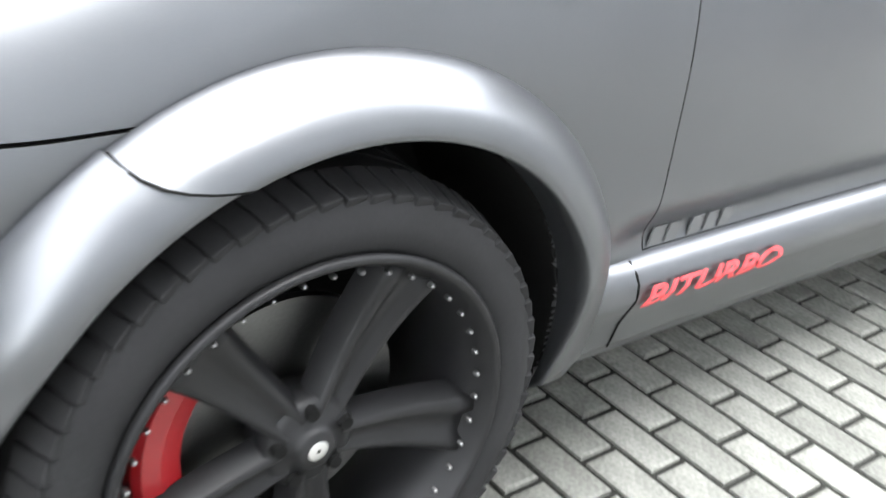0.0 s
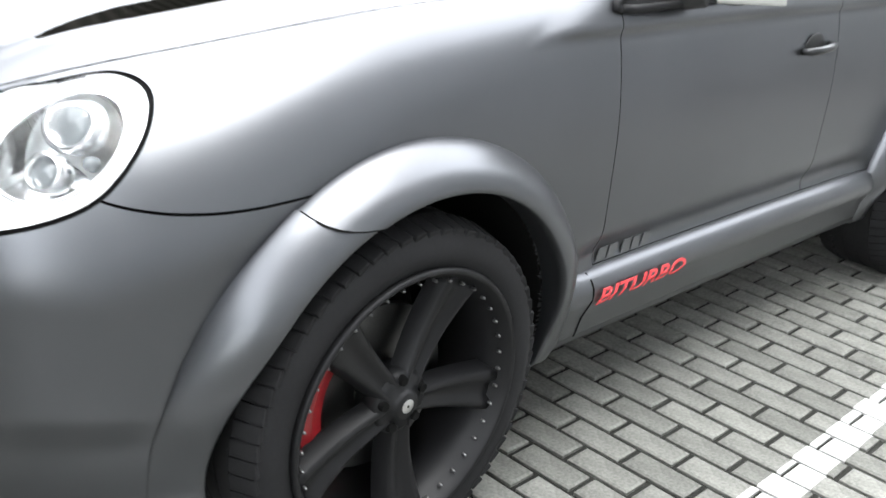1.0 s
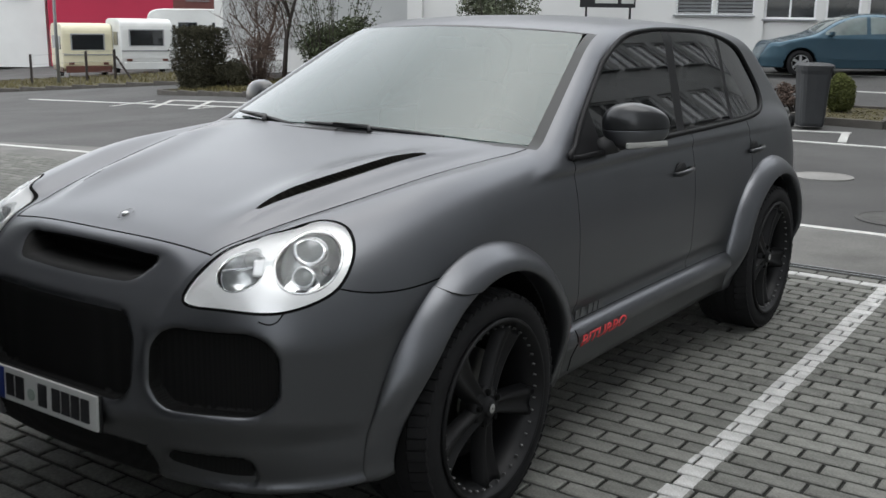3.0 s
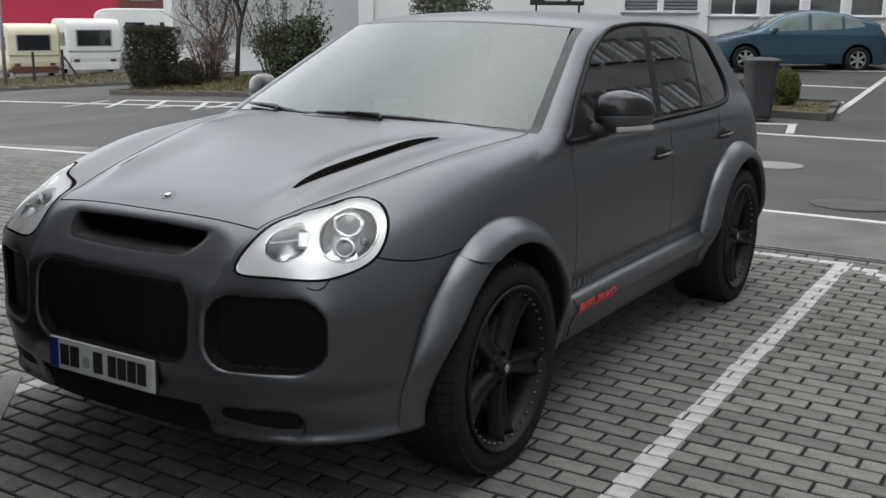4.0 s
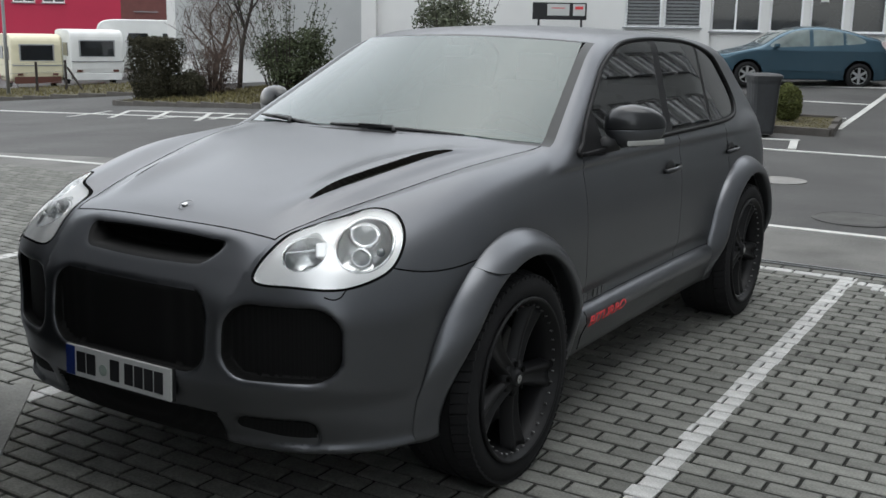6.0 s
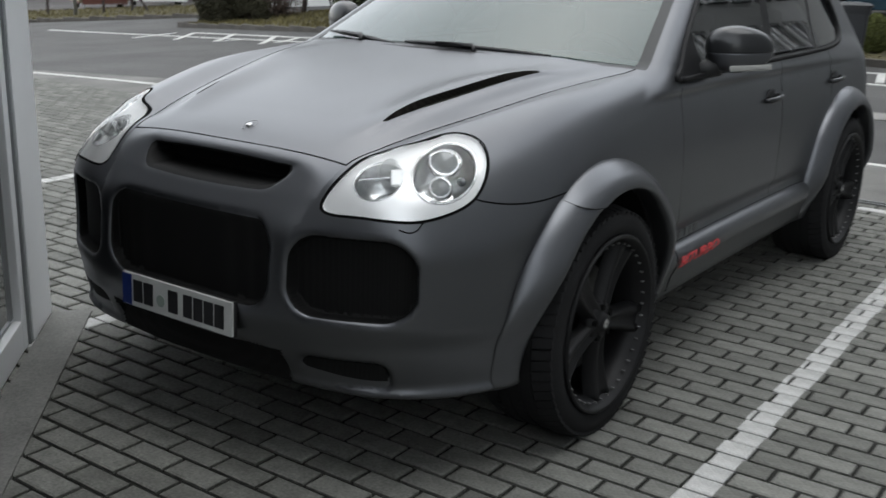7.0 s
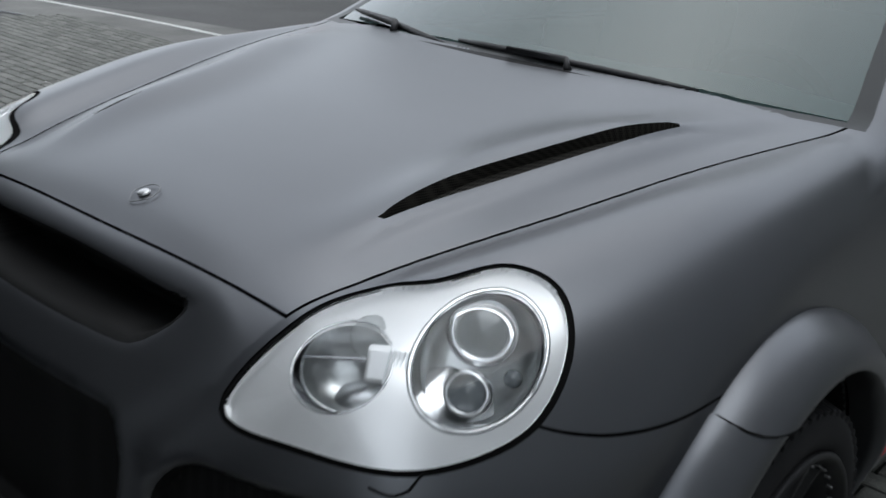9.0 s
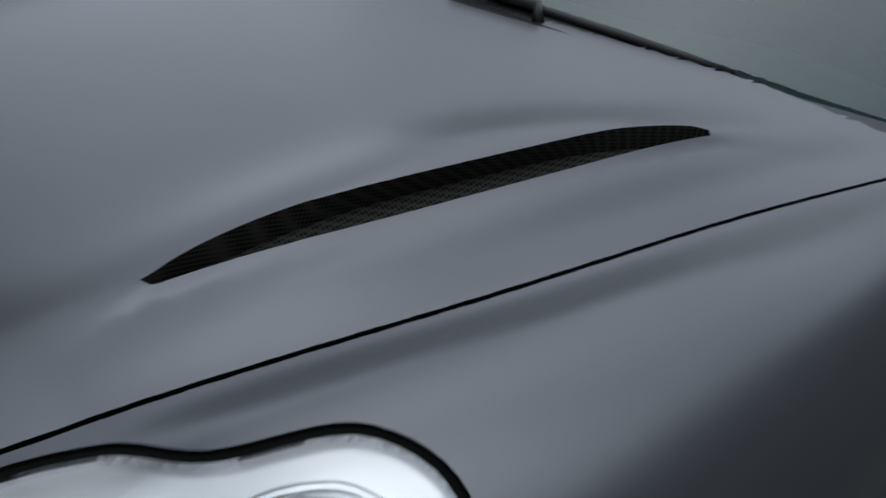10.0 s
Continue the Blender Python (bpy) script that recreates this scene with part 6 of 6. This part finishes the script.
# ================= caravans =================
def caravan(label, rear, heading, length, width, height, main, band, seed, rear_window=True, name="caravan"):
    """A touring caravan: rounded body, windows, belt, wheels and tow bar. Its rear wall stands at local x = 0 and its body runs to -x."""
    b = thing(name, label, "caravan", (rear[0], rear[1], gz0(*rear) + 0.0), heading, "parked caravans")
    z0 = 0.24
    # side outline, rounded at both ends, swept across the width
    prof = []
    for k in range(33):
        t = 2 * math.pi * k / 32
        c, s = math.cos(t), math.sin(t)
        prof.append((-length / 2 + length / 2 * math.copysign(abs(c) ** 0.28, c), z0 + (height - z0) / 2 + (height - z0) / 2 * math.copysign(abs(s) ** 0.36, s)))
    prof = prof[:-1]
    n = len(prof)
    v, f = [], []
    ys = (-width / 2, -width / 2 + 0.03, -width / 2 + 0.10, width / 2 - 0.10, width / 2 - 0.03, width / 2)
    for y, k in zip(ys, (0.965, 0.99, 1.0, 1.0, 0.99, 0.965)):
        v += [(-length / 2 + (x + length / 2) * k, y, z0 + (height - z0) / 2 + (z - z0 - (height - z0) / 2) * k) for x, z in prof]
    for j in range(len(ys) - 1):
        f += [(j * n + i, (j + 1) * n + i, (j + 1) * n + (i + 1) % n, j * n + (i + 1) % n) for i in range(n)]
    f += [tuple(range(n))[::-1], tuple(range((len(ys) - 1) * n, len(ys) * n))]
    mesh_object("coachwork", v, f, main, b)
    if rear_window:
        box("rear_window", (0.05, width * 0.62, 0.62), (-0.01, 0, z0 + (height - z0) * 0.62), DARK_PANE, b, "dark rear window", bevel=0.02)
        box("window_frame", (0.03, width * 0.68, 0.70), (-0.015, 0, z0 + (height - z0) * 0.62), GREY_METAL, b, bevel=0.012)
    for k, x in enumerate((-0.9, -2.4, -3.7)):
        if -x < length - 0.5:
            box("side_window", (0.85, 0.04, 0.55), (x, -width / 2 - 0.005, z0 + (height - z0) * 0.60), DARK_PANE, b, bevel=0.015)
    box("belt_band", (0.04, width * 0.96, 0.05), (0.0, 0, z0 + (height - z0) * 0.36), GREY_METAL, b)
    box("rear_panel", (0.10, width * 0.90, 0.28), (-0.03, 0, z0 + 0.12), band, b, bevel=0.02)
    for sy in (-1, 1):
        box("tail_lamp", (0.05, 0.22, 0.10), (0.015, sy * width * 0.34, z0 + 0.36), COACH_BROWN, b, bevel=0.01)
    box("side_skirt", (length * 0.9, 0.03, 0.20), (-length / 2, -width / 2 + 0.015, z0 + 0.10), band, b)
    for sy in (-1, 1):
        vv, ff = lathe([(-0.09, 0.12), (-0.10, 0.2), (-0.09, 0.32), (0.09, 0.32), (0.10, 0.2), (0.09, 0.12), (0.09, 0.0), (-0.09, 0.0)], 24, "y", closed=True)
        mesh_object("wheel", [(x - length * 0.5, y + sy * (width / 2 - 0.12), z + 0.32) for x, y, z in vv], ff, RUBBER, b)
    v2, f2 = tube([(-length, 0, 0.45), (-length - 1.1, 0, 0.42), (-length - 1.15, 0, 0.0)], 0.05, 6)
    mesh_object("tow_bar", v2, f2, GREY_METAL, b)
    for sy in (-1, 1):
        box("corner_leg", (0.05, 0.05, z0 + 0.02), (-0.35, sy * width * 0.38, z0 / 2), GREY_METAL, b)


caravan("old cream caravan with brown lower panel and dark window", (-34.9, 24.8), -27.0, 3.4, 2.05, 2.25, CREAM, COACH_BROWN, 1)
caravan("white caravan with green-stained roof on the verge", (-32.6, 26.0), -27.0, 3.2, 2.15, 2.28, COACH_WHITE, COACH_WHITE, 2)
caravan("tall white camper with square body behind the shrubs", (-33.8, 32.5), 48.0, 4.2, 2.20, 2.45, COACH_WHITE, COACH_WHITE, 3, rear_window=False)


# ================= fence and lamp post on the verge =================
def lamp_post(at):
    b = thing("lamp_post", "grey metal street lamp post on the verge", "lamp post", (at[0], at[1], gz0(*at) + 0.06))
    v, f = tube([(0, 0, 0), (0, 0, 2.5), (0, 0, 5.2), (0.25, 0, 5.6), (0.9, 0, 5.7)], [0.07, 0.06, 0.055, 0.045, 0.04], 10)
    mesh_object("pole", v, f, GREY_METAL, b, smooth=True)
    box("lamp_head", (0.55, 0.22, 0.10), (1.1, 0, 5.70), GREY_METAL, b, bevel=0.03)


lamp_post((-31.65, 21.05))


def wire_fence():
    b = thing("wire_fence", "low wire fence with wooden posts before the caravans", "fence", (0, 0, 0))
    spots = [(-33.6 + 1.15 * k, 21.2 + 0.42 * k) for k in range(4)]
    for x, y in spots:
        z = gz0(x, y) + 0.06
        v, f = tube([(x, y, z), (x, y, z + 1.15)], 0.05, 6)
        mesh_object("fence_post", v, f, BARK, b)
    x, y = spots[-1]
    z = gz0(x, y)
    v, f = tube([(x + 0.1, y, z + 0.95), (x + 0.75, y + 0.2, z + 0.06)], 0.04, 6)
    mesh_object("fence_brace", v, f, BARK, b)
    for h in (0.35, 0.75, 1.1):
        v, f = tube([(x, y, gz0(x, y) + 0.06 + h) for x, y in spots], 0.006, 4)
        mesh_object("fence_wire", v, f, GREY_METAL, b)


wire_fence()


# ================= ground =================
def ground_z(x, y):
    """The yard is level; the road falls away to the caravans' side and rises towards the far building."""
    soft = lambda t: np.where(t > 0, t * t / (t + 2.5), 0.0)  # noqa: E731
    return 0.055 * soft(np.asarray(y, float) - 13.5) - 0.058 * soft(-np.asarray(x, float) - 6.0) - 0.02


def gz(x, y):
    return float(ground_z(x, y))


def patch(name, poly, mat, lift, parent=None, cuts=1, thick=0.0):
    """A thin flat piece on the ground from a convex outline, cut along its length so that it follows the slope."""
    p = np.asarray(poly, float)
    v, f = [], []
    a, b, c, d = p
    for k in range(cuts + 1):
        s = k / cuts
        for q in (a + (d - a) * s, b + (c - b) * s):
            v.append((q[0], q[1], gz(*q) + lift))
    for k in range(cuts):
        f.append((2 * k, 2 * k + 1, 2 * k + 3, 2 * k + 2))
    n = len(v)
    v += [(x, y, z - max(lift - 0.001, 0.003)) for x, y, z in v]
    rim = [2 * k for k in range(cuts + 1)] + [2 * k + 1 for k in range(cuts, -1, -1)]
    for i in range(len(rim)):
        j = (i + 1) % len(rim)
        f.append((rim[j], rim[i], rim[i] + n, rim[j] + n))
    ob = mesh_object(name, v, f, mat, parent)
    return ob


def stripe(name, a, b, width, mat, lift=0.007, parent=None, cuts=24):
    a, b = np.array(a, float), np.array(b, float)
    t = (b - a) / np.linalg.norm(b - a)
    n = np.array([-t[1], t[0]]) * width / 2
    return patch(name, (a - n, a + n, b + n, b - n), mat, lift, parent, cuts)


far = np.r_[-900, -400, -200, -120, -80, -60, np.arange(-45, 45.1, 0.5), 60, 80, 120, 200, 400, 900]
GX, GY = np.meshgrid(far, far)
nx = len(far)
ground = mesh_object("ground", np.stack([GX, GY, ground_z(GX, GY)], -1).reshape(-1, 3),
                     [(j * nx + i, j * nx + i + 1, (j + 1) * nx + i + 1, (j + 1) * nx + i) for j in range(nx - 1) for i in range(nx - 1)], ASPHALT, smooth=True)
tagged(ground, "wide dark grey asphalt road and yard", "ground", kind="structure")


def marking(a, b, width, label="worn white painted road line"):
    return tagged(stripe("road_marking", a, b, width, ROAD_PAINT, 0.013), label, "road line", "road lines", "structure")


# the apron behind the parking bays, and the gutter
apron = patch("concrete_apron", ((-16, 4.50), (-16, 5.93), (12, 5.93), (12, 4.58)), APRON, 0.008, cuts=56)
tagged(apron, "worn grey concrete strip behind the bays", "pavement", kind="structure")
gutter = patch("gutter_channel", ((-16, 4.40), (-16, 4.50), (12, 4.58), (12, 4.48)), JOINT, 0.006, cuts=56)
for k, y in enumerate((4.415, 4.482)):
    lip = patch("channel_lip", ((-16, y), (-16, y + 0.014), (12, y + 0.094), (12, y + 0.080)), GREY_METAL, 0.010, gutter, cuts=56)
tagged(gutter, "dark drainage channel along the paving", "gutter", kind="structure")
marking((-1.5, 5.98), (12, 6.12), 0.10)
marking((-2.2, 12.35), (9, 12.75), 0.12)
marking((-3.6, 13.35), (-1.30, 14.05), 0.12)
marking((-1.36, 13.95), (-1.08, 12.65), 0.12)
marking((-1.10, 15.9), (-1.4, 22.6), 0.12)
marking((-2.85, 20.2), (-1.35, 20.15), 0.10)
marking((-2.3, 17.5), (-1.30, 17.55), 0.10)
marking((-6.0, 23.0), (4.0, 25.0), 0.10)
marking((-14.0, 5.95), (-5.5, 5.10), 0.10)
marking((-9.0, 3.76), (-5.0, 3.66), 0.10)
marking((-5.72, 2.2), (-5.86, 3.3), 0.10)
marking((-26.0, 16.1), (-11.0, 13.2), 0.13)
for a, b in (((-19.01, 15.71), (-17.30, 13.61)), ((-17.30, 15.52), (-15.51, 13.25)), ((-15.48, 15.14), (-13.53, 12.74)), ((-19.32, 13.98), (-19.68, 15.63)),
             ((-13.61, 13.27), (-14.33, 14.74)), ((-15.51, 13.25), (-15.44, 13.92)), ((-19.01, 15.71), (-13.87, 14.73))):
    marking(a, b, 0.13, "white zigzag mark at the kerb")


def manhole(x, y, r, mat):
    v, f = lathe([(0.0, r), (0.012, r), (0.014, r - 0.03), (0.010, r - 0.035), (0.010, r - 0.06), (0.013, r - 0.065), (0.013, 0.0)], 40, "z", closed=False)
    ob = mesh_object("manhole_cover", [(a + x, b + y, c + gz(x, y)) for a, b, c in v], f, mat)
    tagged(ob, "round concrete manhole cover in the asphalt", "manhole cover", "manhole covers", "structure")


manhole(-0.35, 9.05, 0.33, CONCRETE)
manhole(0.95, 6.85, 0.40, material("dark_manhole_concrete", (0.070, 0.069, 0.066), rough=0.9, grain=0.25, grain_scale=80, blotch=0.3, blotch_scale=4))

# ---- the paved bays ----
LINE_SLOPE = -0.018
ROW, LEN, GAP = 0.104, 0.206, 0.016
PX0, PX1, PY0, PY1 = -9.0, 7.0, -5.2, 4.40
slab = mesh_object("pavement", [(PX0, PY0, -0.012), (PX1, PY0, -0.012), (PX1, PY1 + 0.08, -0.012), (PX0, PY1, -0.012), (PX0, PY0, -0.03), (PX1, PY0, -0.03), (PX1, PY1 + 0.08, -0.03), (PX0, PY1, -0.03)],
                   [(0, 1, 2, 3), (0, 4, 5, 1), (1, 5, 6, 2), (2, 6, 7, 3), (3, 7, 4, 0)], JOINT)
tagged(slab, "grey rectangular paving bricks with dark earthy joints", "pavement", kind="structure")


def brick_shape(w, left=True, right=True, gap=0.016):
    """A paver, or the piece of one that a painted edge cuts off: worn, rounded upper edges at its joints; its top lies at z = 0."""
    h, d = 0.016, min(0.007, gap * 0.6)
    lo, hi, b = -w / 2 + (gap / 2 if left else 0.0), w / 2 - (gap / 2 if right else 0.0), (ROW - gap) / 2
    dl, dr = d if left else 0.0, d if right else 0.0
    v = [(lo, -b, -h), (hi, -b, -h), (hi, b, -h), (lo, b, -h), (lo, -b, -0.004), (hi, -b, -0.004), (hi, b, -0.004), (lo, b, -0.004),
         (lo + dl, -b + d, 0), (hi - dr, -b + d, 0), (hi - dr, b - d, 0), (lo + dl, b - d, 0)]
    f = [(8, 9, 10, 11)] + [(4 + i, 4 + (i + 1) % 4, 8 + (i + 1) % 4, 8 + i) for i in range(4)] + [(i, (i + 1) % 4, 4 + (i + 1) % 4, 4 + i) for i in range(4)]
    return v, f


def line_x(y):
    return 1.432 + LINE_SLOPE * y


def left_line_x(y):
    return -1.245 + LINE_SLOPE * y


rng = random.Random(7)
END_Y = PY1 - 0.18
pieces = []
for j in range(int((PY1 - PY0) / ROW)):
    y = PY0 + ROW * (j + 0.5)
    if y > PY1 - 0.02:
        continue
    shift = 0.5 * LEN * ((j + 1) % 2) + 0.032
    # painted stretches of this row
    bands = []
    if -1.75 < y < END_Y + 0.055:
        for base in (left_line_x(y) - 2.60, left_line_x(y), line_x(y), line_x(y) + 2.62):
            bands.append((base + rng.uniform(-0.006, 0.006), base + 0.100 + rng.uniform(-0.006, 0.006)))
    if abs(y - END_Y) < 0.055:
        bands.append((-1.30, 1.45))
    if 2.7 < y < END_Y - 0.05:
        bands.append((1.375 + END_Y - y, 1.535 + END_Y - y))
    for k in range(int((PX1 - PX0) / LEN) + 2):
        x0 = PX0 - LEN + shift + k * LEN
        x1 = x0 + LEN
        if x1 < PX0 or x0 > PX1:
            continue
        cuts = sorted({x0, x1, *[c for band in bands for c in band if x0 + 0.012 < c < x1 - 0.012]})
        drop = (rng.uniform(-0.0015, 0.001), rng.uniform(-0.006, 0.006), rng.uniform(-0.006, 0.006))
        for lo, hi in zip(cuts, cuts[1:]):
            m = (lo + hi) / 2
            pieces.append((m, y, hi - lo, any(a < m < b for a, b in bands), lo == x0, hi == x1, (drop[0] + drop[2] * (m - x0 - LEN / 2), *drop[1:])))
meshes = {}
near_pieces = [p for p in pieces if 0.80 < p[0] < 2.35 and -1.25 < p[1] < 1.75]
rest = [p for p in pieces if not (0.80 < p[0] < 2.35 and -1.25 < p[1] < 1.75)]
for x, y, w, white, left, right, (dz, c, sl) in near_pieces[:300]:
    key = (round(w, 3), white, left, right)
    if key not in meshes:
        v, f = brick_shape(w, left, right, 0.010 if white else GAP)
        me = bpy.data.meshes.new("brick")
        me.from_pydata(v, [], f)
        me.materials.append(BRICK_WHITE if white else BRICK)
        meshes[key] = me
    ob = new("brick", meshes[key])
    ob.parent = slab
    ob.matrix_basis = pose(x, y, dz, 0, -math.degrees(sl), math.degrees(c) if left and right else 0)
for white in (False, True):
    vv, ff = [], []
    for x, y, w, wh, left, right, (dz, c, sl) in rest + near_pieces[300:]:
        if wh != white:
            continue
        v, f = brick_shape(w, left, right, 0.010 if white else GAP)
        n = len(vv)
        c = c if left and right else 0.0
        vv += [(x + a - c * b, y + b + c * a, z + dz + sl * a) for a, b, z in v]
        ff += [tuple(n + k for k in q) for q in f]
    ob = mesh_object("brick_field", vv, ff, ISLAND_WHITE if white else ISLAND_BRICK, slab, "white painted bricks of the bay lines" if white else "grey paving bricks")
    tagged(ob, kind="stuff")
